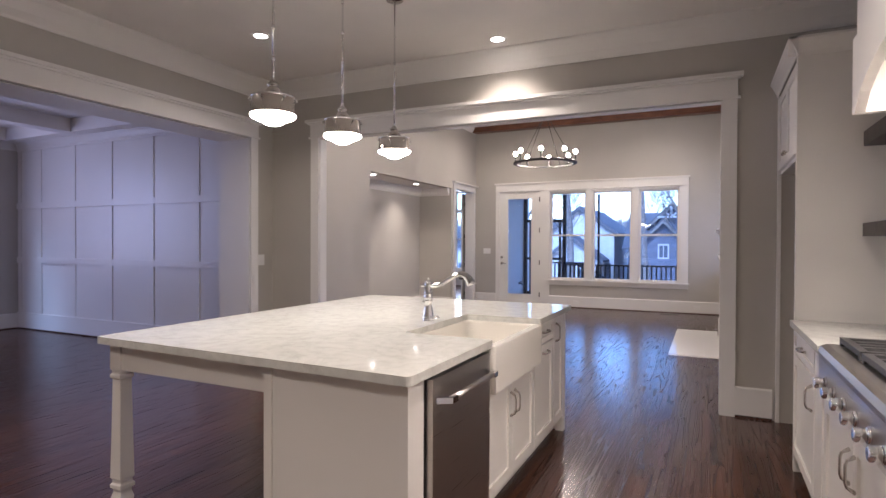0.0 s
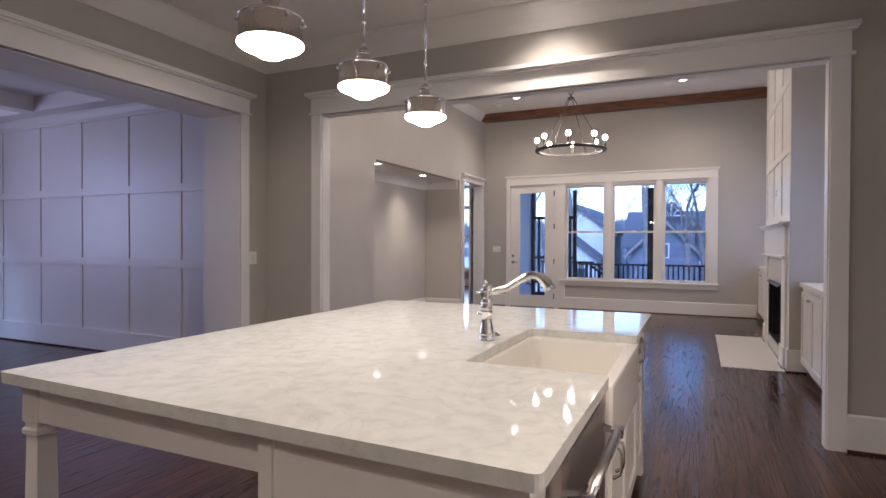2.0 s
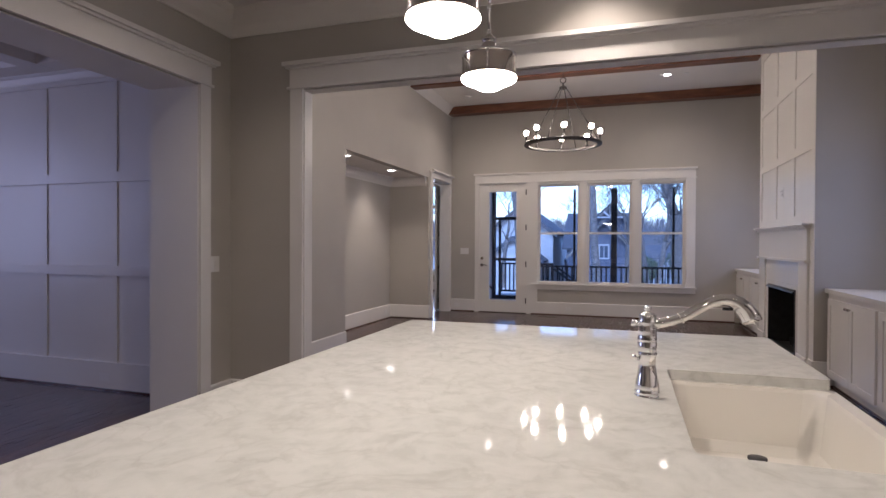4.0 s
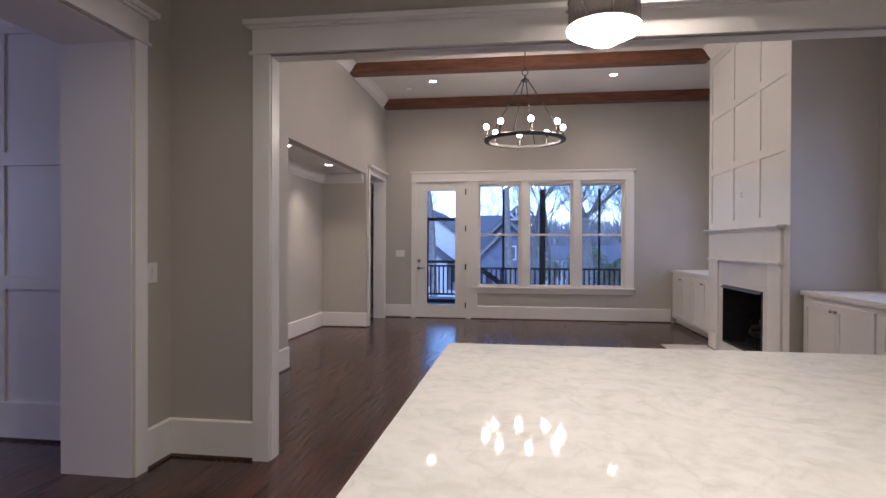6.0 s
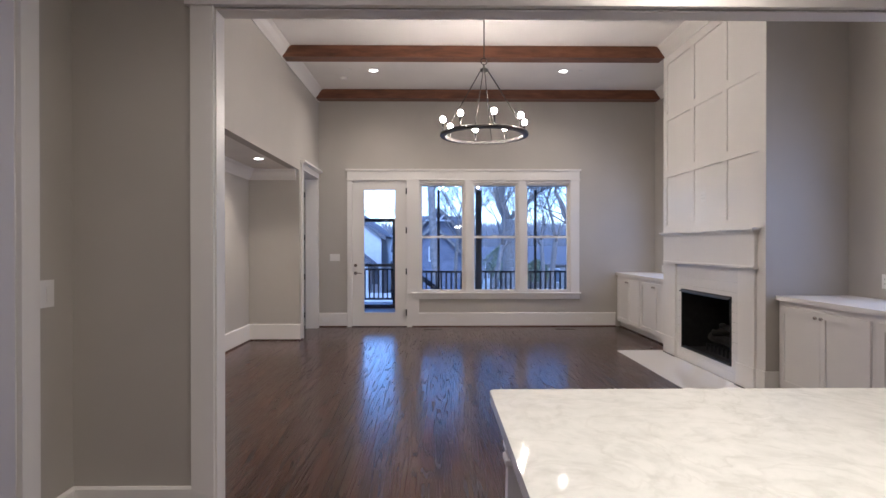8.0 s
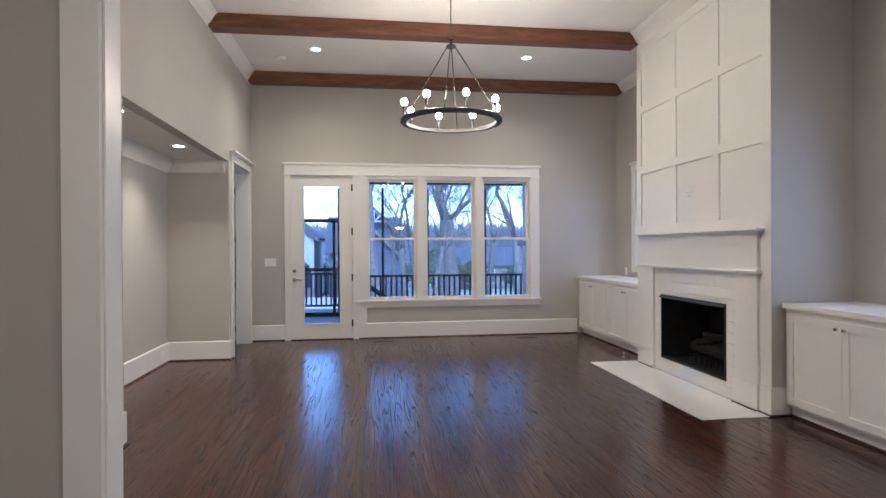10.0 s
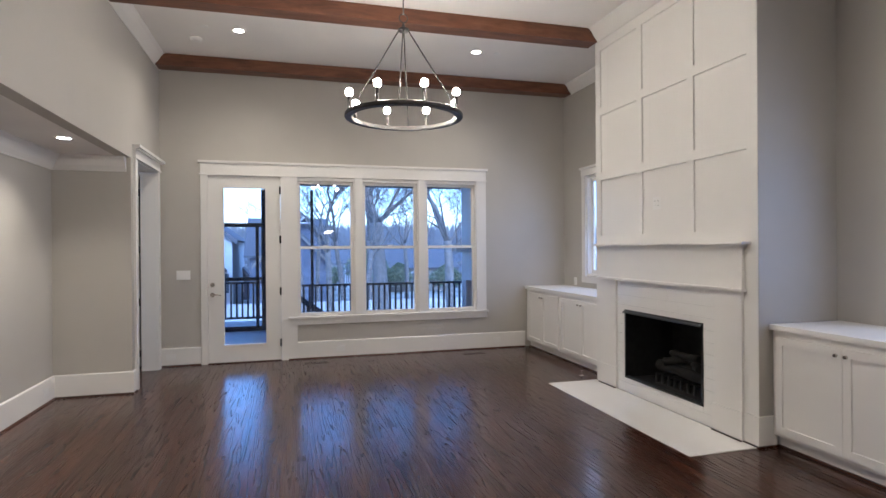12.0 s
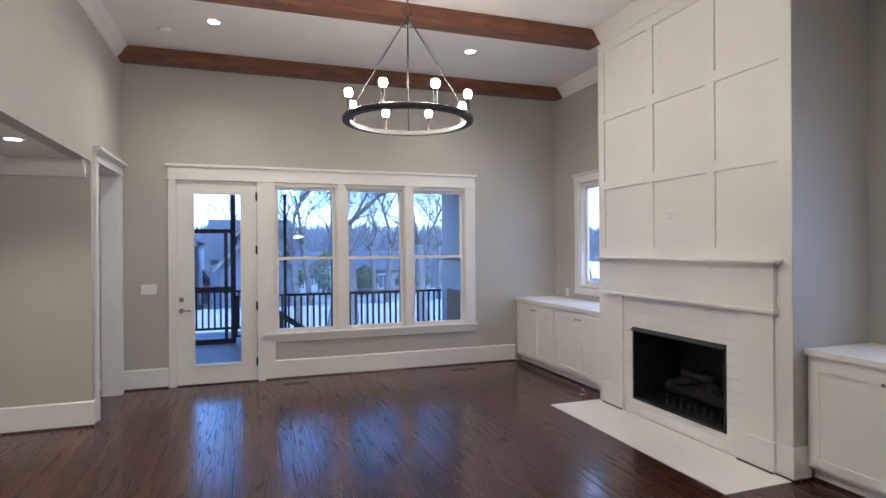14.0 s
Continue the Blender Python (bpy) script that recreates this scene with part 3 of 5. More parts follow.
OY0, OY1, OZ0, OZ1 = 7.63, 8.76, 0.15, 0.848
BX = FX + 0.02
fpart("chimney_breast", [(BX, LX1 - 0.002, FY0, OY0 - 0.02, 0, LZ - 0.001), (BX, LX1 - 0.002, OY1 + 0.02, FY1, 0, LZ - 0.001), (BX, LX1 - 0.002, OY0 - 0.02, OY1 + 0.02, OZ1 + 0.02, LZ - 0.001),
                         (BX, LX1 - 0.002, OY0 - 0.02, OY1 + 0.02, 0, OZ0 - 0.02), (1.0, LX1 - 0.002, OY0 - 0.02, OY1 + 0.02, OZ0 - 0.02, OZ1 + 0.02)], TRIM, 0)
fpart("breast_side", [(FX + 0.004, LX1 - 0.004, FY0 - 0.004, FY0, 0.23, LZ - 0.12)], WALL, 0, "greige painted side of the breast")
fpart("breast_side", [(FX + 0.004, LX1 - 0.004, FY1, FY1 + 0.004, 0.9, LZ - 0.12)], WALL, 0, "greige painted side of the breast")
stiles = [(FY0, FY0 + 0.10), (7.74, 7.83), (8.465, 8.555), (FY1 - 0.10, FY1)]
for a, b in stiles:
    fpart("stile", [(FX, BX, a, b, 1.525, 3.84)], TRIM, 0.002)
for z0, z1 in ((1.525, 1.615), (2.225, 2.315), (2.945, 3.035), (3.665, 3.84)):
    for (a0, a), (b, b1) in zip(stiles, stiles[1:]):
        fpart("rail", [(FX, BX, a, b, z0, z1)], TRIM, 0.002)
for z0, z1 in ((1.615, 2.225), (2.315, 2.945), (3.035, 3.665)):
    for (a0, a), (b, b1) in zip(stiles, stiles[1:]):
        fpart("panel", [(BX - 0.010, BX, a + 0.002, b - 0.002, z0 + 0.002, z1 - 0.002)], TRIM, 0)
bm = bmesh.new()
prism(bm, [(-u * 1.0, LZ + v) for u, v in CROWN], "y", FY0 - 0.1 - FC, FY1 + 0.1 - FC)
part("crown", bm, TRIM, fp)
# mantel: frieze between two mouldings
fpart("frieze", [(0.392, FX + 0.02, 7.19, 9.19, 1.165, 1.475)], TRIM, 0.003)
fpart("mantel_shelf", [(0.335, FX + 0.02, 7.128, 9.252, 1.505, 1.525), (0.352, FX + 0.02, 7.16, 9.22, 1.49, 1.505), (0.372, FX + 0.02, 7.175, 9.205, 1.473, 1.49)], TRIM, 0.004)
fpart("lower_moulding", [(0.368, FX + 0.02, 7.17, 9.21, 1.142, 1.168)], TRIM, 0.008)
for a, b in ((7.20, 7.485), (8.905, 9.19)):
    fpart("pilaster", [(0.398, FX + 0.02, a, b, 0, 1.142)], TRIM, 0.003)
    fpart("plinth", [(0.384, FX, a - 0.012, b + 0.012 if a < 8 else b + 0.012, 0.0, 0.225)], TRIM, 0.004)
    fpart("shoe_moulding", [(0.370, 0.384, a - 0.014, b + 0.014, 0.0, 0.016)], FLOOR, 0.004)
fpart("side_stile", [(FX, BX, FY0, 7.20, 0, 1.525)], TRIM, 0.002)
fpart("side_stile", [(FX, BX, 9.19, FY1, 0, 1.525)], TRIM, 0.002)
fpart("side_plinth", [(FX - 0.016, LX1 - 0.6, FY0 - 0.018, 7.186, 0, 0.228)], TRIM, 0.004)
fpart("shoe_moulding", [(FX - 0.03, LX1 - 0.6, FY0 - 0.034, 7.186, 0, 0.016)], FLOOR, 0.004)
# tiles of the surround, running bond
bed = fpart("tile_bed", [(FX + 0.004, BX + 0.01, 7.485, OY0, 0.0, 1.142), (FX + 0.004, BX + 0.01, OY1, 8.905, 0.0, 1.142), (FX + 0.004, BX + 0.01, OY0, OY1, OZ1, 1.142), (FX + 0.004, BX + 0.01, OY0, OY1, 0, OZ0)], GROUT, 0)
TH, TW = 0.0995, 0.30
for k in range(12):
    z0, z1 = k * TH + 0.001, min((k + 1) * TH - 0.0012, 1.141)
    if z1 - z0 < 0.02:
        continue
    y = 7.487 - (TW / 2 if k % 2 else 0)
    while y < 8.903:
        a, b = max(y + 0.001, 7.487), min(y + TW - 0.001, 8.903)
        y += TW
        if b - a < 0.02:
            continue
        bits = [(a, b, z0, z1)]
        if z0 < OZ1 and z1 > OZ0 and a < OY1 and b > OY0:
            bits = []
            if a < OY0 - 0.01:
                bits.append((a, OY0, z0, z1))
            if b > OY1 + 0.01:
                bits.append((OY1, b, z0, z1))
            if z1 > OZ1 + 0.01:
                bits.append((max(a, OY0), min(b, OY1), OZ1, z1))
            if z0 < OZ0 - 0.01:
                bits.append((max(a, OY0), min(b, OY1), z0, OZ0))
        for p, q, r, s in bits:
            fpart("tile", [(FX - 0.004 + random.uniform(-0.0006, 0.0006), FX + 0.004, p, q, r, s)], TILE, 0.0012, "", bed)
box_part = fpart("firebox", [(FX + 0.03, 1.0, OY0 - 0.015, OY0, OZ0, OZ1), (FX + 0.03, 1.0, OY1, OY1 + 0.015, OZ0, OZ1), (FX + 0.03, 1.0, OY0, OY1, OZ0 - 0.015, OZ0), (FX + 0.03, 1.0, OY0, OY1, OZ1, OZ1 + 0.015), (0.985, 1.0, OY0, OY1, OZ0, OZ1)], SOOT, 0, "black steel firebox")
fpart("firebox_frame", [(FX - 0.012, FX + 0.03, OY0, OY0 + 0.02, OZ0, OZ1), (FX - 0.012, FX + 0.03, OY1 - 0.02, OY1, OZ0, OZ1), (FX - 0.012, FX + 0.03, OY0, OY1, OZ0, OZ0 + 0.02), (FX - 0.012, FX + 0.03, OY0, OY1, OZ1 - 0.02, OZ1)], BLACK, 0.002, "black metal frame", box_part)
bm = bmesh.new()
prism(bm, [(-0.04, OZ1 - 0.034), (-0.036, OZ1 - 0.024), (0.0, OZ1 - 0.002), (0.02, OZ1 - 0.002), (0.02, OZ1 - 0.02), (0.0, OZ1 - 0.014)], "y", OY0 - FC, OY1 - FC)
part("smoke_hood", bm, BLACK, box_part, "narrow black metal hood")
fpart("log_grate", [(0.58, 0.60, 7.85 + 0.09 * k, 7.865 + 0.09 * k, OZ0, OZ0 + 0.09) for k in range(8)] + [(0.58, 0.80, 7.85 + 0.09 * k, 7.865 + 0.09 * k, OZ0 + 0.07, OZ0 + 0.085) for k in range(8)], IRON, 0, "", box_part)
LOG = rough_mat("charred_log", (0.012, 0.011, 0.010), 0.95, 18, 0.5, 0.8)
for p, q, r in (((0.66, 7.80, 0.29), (0.70, 8.58, 0.30), 0.055), ((0.76, 7.88, 0.31), (0.74, 8.52, 0.33), 0.05), ((0.64, 7.95, 0.38), (0.80, 8.25, 0.41), 0.04), ((0.63, 8.42, 0.37), (0.80, 8.20, 0.42), 0.038), ((0.70, 8.02, 0.45), (0.73, 8.44, 0.44), 0.035)):
    bm = bmesh.new()
    n = 9
    pts = [Vector(p).lerp(Vector(q), k / (n - 1)) + Vector((random.uniform(-1, 1), 0, random.uniform(-1, 1))) * 0.008 - Vector((FX, FC, 0)) for k in range(n)]
    sweep(bm, pts, [r * random.uniform(0.85, 1.1) for k in range(n)], 10)
    part("log", bm, LOG, box_part, "charred ceramic log")
hearth = thing("hearth", (0.1, 8.176, 0), "white marble hearth slab set into the wood floor", "hearth")
part("slab", boxes((-0.29, 0.30, -1.12, 1.12, 0.0, 0.006), round_by=0.002), TILE, hearth)


# ---- shaker cabinets ----
def shaker(parent, side, face, y0, y1, z0, z1, knob=None, thick=0.02, frame_w=0.057, name="door", hardware="knob"):
    """A framed door whose face looks along x: side -1 looks to -x. The parent stands at the world's axes."""
    off = parent.matrix_basis.translation
    back = face - side * thick
    lo, hi = sorted((face, back))
    pl, ph = sorted((face - side * 0.010, back))

    def b(a0, a1, c0, c1, d0, d1):
        return boxes((a0 - off.x, a1 - off.x, c0 - off.y, c1 - off.y, d0 - off.z, d1 - off.z))
    f = min(frame_w, (z1 - z0) * 0.3)
    d = part(name, b(pl, ph, y0 + f, y1 - f, z0 + f, z1 - f), CABINET, parent)
    part("stile", b(lo, hi, y0, y0 + f, z0, z1), CABINET, d)
    part("stile", b(lo, hi, y1 - f, y1, z0, z1), CABINET, d)
    part("rail", b(lo, hi, y0 + f, y1 - f, z0, z0 + f), CABINET, d)
    part("rail", b(lo, hi, y0 + f, y1 - f, z1 - f, z1), CABINET, d)
    if knob:
        ky, kz = knob
        bm = bmesh.new()
        if hardware == "knob":
            tube(bm, (face - off.x, ky - off.y, kz - off.z), (face + side * 0.014 - off.x, ky - off.y, kz - off.z), 0.005, 0.006, 10)
            tube(bm, (face + side * 0.012 - off.x, ky - off.y, kz - off.z), (face + side * 0.026 - off.x, ky - off.y, kz - off.z), 0.013, 0.011, 14)
            part("knob", bm, NICKEL, d, "brushed nickel knob")
        else:
            n, half = 9, 0.062
            pts = []
            for k in range(n):
                u = k / (n - 1) * 2 - 1
                out = 0.030 * (1 - u ** 6)
                p = (face + side * out, ky, kz + u * half) if hardware == "pull" else (face + side * out, ky + u * half, kz)
                pts.append(Vector(p) - off)
            sweep(bm, pts, [0.008, 0.0055, 0.005, 0.005, 0.005, 0.005, 0.005, 0.0055, 0.008], 8)
            part("pull", bm, NICKEL, d, "brushed nickel arched pull")
    return d


def low_cabinet(y0, y1):
    c = thing("base_cabinet", (0.85, (y0 + y1) / 2, 0), "low white shaker cabinet with two closed doors", "cabinet", "cabinets beside the fireplace")
    oy = (y0 + y1) / 2
    part("carcass", boxes((-0.315, 0.318, y0 - oy, y1 - oy, 0.095, 0.872)), CABINET, c)
    part("toe_kick", boxes((-0.262, 0.318, y0 - oy, y1 - oy, 0.0, 0.095)), CABINET, c)
    part("shoe_moulding", boxes((-0.278, -0.262, y0 - oy, y1 - oy, 0.0, 0.018), round_by=0.004), FLOOR, c)
    m = (y0 + y1) / 2
    shaker(c, -1, 0.517, y0 + 0.035, m - 0.0015, 0.12, 0.825, (m - 0.035, 0.775))
    shaker(c, -1, 0.517, m + 0.0015, y1 - 0.035, 0.12, 0.825, (m + 0.035, 0.775))


for y0, y1 in ((9.322, 10.42), (10.421, 11.498), (5.945, 7.045), (4.845, 5.944)):
    low_cabinet(y0, y1)
for y0, y1 in ((9.322, 11.518), (4.815, 7.05)):
    t = thing("cabinet_top", (0.84, (y0 + y1) / 2, 0.872), "white painted top board of the low cabinets", "countertop", "cabinet tops")
    h = (y1 - y0) / 2
    part("board", boxes((-0.335, 0.328, -h, h, 0.0, 0.04), round_by=0.005), CABINET, t)

# ---- chandelier ----
CH = (-2.01, 8.155, 2.535)
ch = thing("chandelier", (CH[0], CH[1], CH[2]), "round dark bronze ring chandelier with eight lit bulbs", "chandelier")
R = 0.465
bm = bmesh.new()
sides = 64
rows = [(R - 0.035, 0.006), (R + 0.006, 0.006), (R + 0.012, 0.012), (R + 0.012, 0.034), (R + 0.006, 0.040), (R - 0.035, 0.040)]
rings = [[bm.verts.new((r * math.cos(k * math.tau / sides), r * math.sin(k * math.tau / sides), h)) for k in range(sides)] for r, h in rows]
for lo, hi in zip(rings, rings[1:] + rings[:1]):
    for k in range(sides):
        bm.faces.new((lo[k], lo[(k + 1) % sides], hi[(k + 1) % sides], hi[k]))
part("ring", bm, BRONZE, ch)
bm = bmesh.new()
rows = [(R - 0.044, 0.004), (R - 0.036, 0.004), (R - 0.036, 0.034), (R - 0.044, 0.034)]
rings = [[bm.verts.new((r * math.cos(k * math.tau / sides), r * math.sin(k * math.tau / sides), h)) for k in range(sides)] for r, h in rows]
for lo, hi in zip(rings, rings[1:] + rings[:1]):
    for k in range(sides):
        bm.faces.new((lo[k], lo[(k + 1) % sides], hi[(k + 1) % sides], hi[k]))
part("inner_band", bm, SILVERED, ch, "pale metal inner band")
HUB = 0.735
bm = bmesh.new()
lathe(bm, [(0.012, HUB - 0.03), (0.042, HUB - 0.022), (0.046, HUB - 0.004), (0.03, HUB + 0.006), (0.012, HUB + 0.015), (0.008, HUB + 0.05)], sides=20)
part("hub", bm, BRONZE, ch)
bm = bmesh.new()
n = 24
pts = [(0.034 * math.cos(k * math.tau / n), 0, HUB + 0.085 + 0.034 * math.sin(k * math.tau / n)) for k in range(n + 1)]
sweep(bm, pts, [0.005] * (n + 1), 8)
part("loop", bm, BRONZE, ch)
bm = bmesh.new()
tube(bm, (0, 0, HUB + 0.115), (0, 0, LZ - CH[2] - 0.02), 0.006)
part("stem", bm, BRONZE, ch)
bm = bmesh.new()
lathe(bm, [(0.06, LZ - CH[2] - 0.03), (0.065, LZ - CH[2] - 0.02), (0.065, LZ - CH[2] - 0.001)], sides=24)
part("canopy", bm, BRONZE, ch)
for k in range(4):
    a = math.radians(74 + 90 * k)
    bm = bmesh.new()
    tube(bm, (0.036 * math.cos(a), 0.036 * math.sin(a), HUB - 0.01), ((R - 0.005) * math.cos(a), (R - 0.005) * math.sin(a), 0.03), 0.0055, sides=8)
    part("rod", bm, BRONZE, ch)
for k in range(8):
    a = math.radians(8 + 45 * k)
    x, y = (R - 0.014) * math.cos(a), (R - 0.014) * math.sin(a)
    bm = bmesh.new()
    lathe(bm, [(0.020, 0.038), (0.020, 0.046), (0.014, 0.050), (0.013, 0.136), (0.015, 0.138), (0.015, 0.146)], (x, y, 0), 14)
    candle = part("candle_sleeve", bm, BRONZE, ch)
    bm = bmesh.new()
    lathe(bm, [(0.012, 0.146), (0.021, 0.152), (0.027, 0.163), (0.0285, 0.176), (0.027, 0.189), (0.022, 0.198), (0.012, 0.205), (0.004, 0.2065)], (x, y, 0), 16)
    part("bulb", bm, LIT_BULB, candle, "lit frosted globe bulb")


# ---- plates, vents and detectors ----
def plate(name, at, axis, w, h, label, category, toggles=1, kind="switch"):
    """A wall plate; axis is the way it faces."""
    p = thing(name, at, label, category)
    turn = {"-y": 0, "+x": 90, "-x": -90, "+y": 180}[axis]
    p.matrix_basis = pose(*at, 0, 0, turn)
    part("cover", boxes((-w / 2, w / 2, -0.007, 0.0, -h / 2, h / 2), round_by=0.003), PLASTIC, p)
    for k in range(toggles):
        x = (k - (toggles - 1) / 2) * 0.046
        if kind == "switch":
            part("rocker", boxes((x - 0.016, x + 0.016, -0.011, -0.006, -0.033, 0.033), round_by=0.002), PLASTIC, p)
        else:
            for z in (-0.02, 0.02):
                part("socket", boxes((x - 0.016, x + 0.016, -0.010, -0.006, z - 0.014, z + 0.014), round_by=0.004), PLASTIC, p)
                part("slots", boxes((x - 0.007, x - 0.005, -0.0106, -0.0095, z - 0.005, z + 0.006), (x + 0.005, x + 0.007, -0.0106, -0.0095, z - 0.005, z + 0.006)), SLOT, p, "dark socket slots")


plate("light_switch", (-4.23, LY1, 1.165), "-y", 0.165, 0.118, "white triple light switch plate beside the door", "light switch", 3)
plate("light_switch", (KX0, 4.515, 1.147), "+x", 0.118, 0.118, "white double light switch plate beside the opening", "light switch", 2)
plate("wall_outlet", (FX + 0.015, 8.25, 1.90), "-x", 0.118, 0.118, "white double outlet plate on the panelled breast", "outlet", 2, "socket")
plate("wall_outlet", (LX1, 11.17, 0.985), "-x", 0.075, 0.118, "white outlet plate above the low cabinet", "outlet", 1, "socket")
plate("wall_outlet", (LX1, 6.62, 1.06), "-x", 0.118, 0.118, "white outlet plate above the low cabinet", "outlet", 2, "socket")


def base_outlet(at, turn):
    p = thing("baseboard_outlet", at, "small white outlet set sideways in the baseboard", "outlet", "baseboard outlets", turn)
    part("cover", boxes((-0.058, 0.058, -0.006, 0.0, -0.036, 0.036), round_by=0.002), PLASTIC, p)
    for x in (-0.02, 0.02):
        part("socket", boxes((x - 0.014, x + 0.014, -0.009, -0.005, -0.014, 0.014), round_by=0.003), PLASTIC, p)


for x in (-4.38, -2.24, 0.05):
    base_outlet((x, LY1 - 0.018, 0.12), 0)
base_outlet((-5.202, 9.95, 0.12), 90)
for x in (-2.58, -0.42):
    v = thing("floor_vent", (x, 11.2, 0.0), "dark wooden floor register set into the boards", "floor vent", "floor vents")
    part("frame", boxes((-0.16, 0.16, -0.05, 0.05, 0.0, 0.003)), FLOOR, v)
    for k in range(12):
        part("slot", boxes((-0.145 + k * 0.0245, -0.130 + k * 0.0245, -0.036, 0.036, 0.003, 0.0042)), SLOT, v)
sd = thing("smoke_detector", (-3.93, 10.64, LZ), "round white smoke detector on the ceiling", "smoke detector")
bm = bmesh.new()
lathe(bm, [(0.045, -0.036), (0.055, -0.032), (0.062, -0.02), (0.066, -0.012), (0.066, -0.001)])
part("body", bm, PLASTIC, sd)
for x, y in ((-3.79, 10.24), (-0.40, 10.27)):
    sp = thing("sprinkler_cover", (x, y, LZ), "flat round white sprinkler cover on the ceiling", "sprinkler", "sprinkler covers")
    bm = bmesh.new()
    lathe(bm, [(0.038, -0.006), (0.041, -0.004), (0.041, -0.001)])
    part("disc", bm, PLASTIC, sp)

gv = thing("gas_valve", (0.347, 9.54, 0.0), "small chrome gas key valve set into the floor", "gas valve")
bm = bmesh.new()
lathe(bm, [(0.032, 0.0), (0.032, 0.003), (0.026, 0.006), (0.012, 0.007), (0.011, 0.012), (0.006, 0.013)], sides=20)
part("floor_plate", bm, CHROME, gv)
bm = bmesh.new()
tube(bm, (0, 0, 0.012), (0, 0, 0.052), 0.005, sides=10)
tube(bm, (-0.018, 0, 0.055), (0.018, 0, 0.055), 0.006, sides=10)
part("key", bm, CHROME, gv)

# ---- kitchen island ----
IX0, IX1, IY0, IY1, IZ = -2.36, -0.645, 1.485, 3.872, 0.895
SX0, SY0, SY1 = -1.12, 2.24, 3.04


def rounded(points, r, n=4):
    """An outline with the corners of radius r rounded."""
    out = []
    for i, p in enumerate(points):
        p, a, b = Vector(p), Vector(points[i - 1]), Vector(points[(i + 1) % len(points)])
        u, v = (a - p).normalized(), (b - p).normalized()
        for k in range(n + 1):
            s = k / n
            out.append(tuple(p + u * r * (1 - s) ** 2 + v * r * s ** 2))
    return out


top = thing("island_countertop", ((IX0 + IX1) / 2, (IY0 + IY1) / 2, IZ - 0.034), "polished white marble island top with grey veins", "countertop")
ox, oy = (IX0 + IX1) / 2, (IY0 + IY1) / 2
bm = bmesh.new()
outline = rounded([(IX0 - ox, IY0 - oy), (IX1 - ox, IY0 - 0.05 - oy), (IX1 - ox, SY0 - oy), (SX0 - ox, SY0 - oy), (SX0 - ox, SY1 - oy), (IX1 - ox, SY1 - oy), (IX1 - ox, IY1 - oy), (IX0 - ox, IY1 - oy)], 0.022)
prism(bm, outline, "z", 0.0, 0.034)
soften(bm, 0.004, 2)
part("slab", bm, MARBLE, top)

isl = thing("kitchen_island", (-1.0, 2.68, 0), "white painted island with open seating side and corner legs", "kitchen island")


def ipart(name, r, rnd=0.002, material=None, label="", parent=None):
    return part(name, boxes((r[0] + 1.0, r[1] + 1.0, r[2] - 2.68, r[3] - 2.68, r[4], r[5]), round_by=rnd), material or CABINET, parent or isl, label)


ipart("back_panel", (-1.34, -1.32, 1.545, 3.815, 0.0, 0.860))
ipart("end_panel", (-1.322, -0.70, 1.505, 1.525, 0.0, 0.860))
ipart("end_stile", (-1.334, -1.295, 1.496, 1.545, 0.0, 0.860))
ipart("corner_post", (-0.738, -0.682, 1.494, 1.612, 0.0, 0.860))
ipart("end_panel", (-1.322, -0.70, 3.805, 3.825, 0.0, 0.860))
ipart("corner_post", (-0.738, -0.682, 3.775, 3.834, 0.0, 0.860))
ipart("plinth", (-1.32, -0.76, 1.56, 3.80, 0.0, 0.10))
ipart("apron", (-2.25, -1.335, 1.540, 1.562, 0.735, 0.860))
ipart("apron", (-2.25, -1.335, 3.792, 3.814, 0.735, 0.860))
ipart("apron", (-2.297, -2.275, 1.603, 3.753, 0.735, 0.860))


def island_leg(x, y):
    rows = [(0.045, 0.860), (0.045, 0.735), (0.038, 0.728), (0.038, 0.716), (0.046, 0.710), (0.046, 0.696), (0.036, 0.688), (0.036, 0.66), (0.045, 0.235),
            (0.046, 0.215), (0.038, 0.205), (0.038, 0.192), (0.047, 0.184), (0.047, 0.168), (0.036, 0.160), (0.034, 0.148), (0.044, 0.12), (0.038, 0.0)]
    bm = bmesh.new()
    rings = []
    for h, z in rows:
        rings.append([bm.verts.new((x + 1.0 + sx * h * 0.8, y - 2.68 + sy * h * 0.8, z)) for sx, sy in ((-1, -1), (1, -1), (1, 1), (-1, 1))])
    for lo, hi in zip(rings, rings[1:]):
        for k in range(4):
            bm.faces.new((lo[k], lo[(k + 1) % 4], hi[(k + 1) % 4], hi[k]))
    bm.faces.new(rings[0])
    bm.faces.new(rings[-1][::-1])
    part("leg", bm, CABINET, isl)


island_leg(-2.286, 1.566)
island_leg(-2.286, 3.79)


def island_unit(y0, y1, label):
    c = thing("island_cabinet", (-1.0, (y0 + y1) / 2, 0.1), label, "cabinet", "island cabinets")
    return c


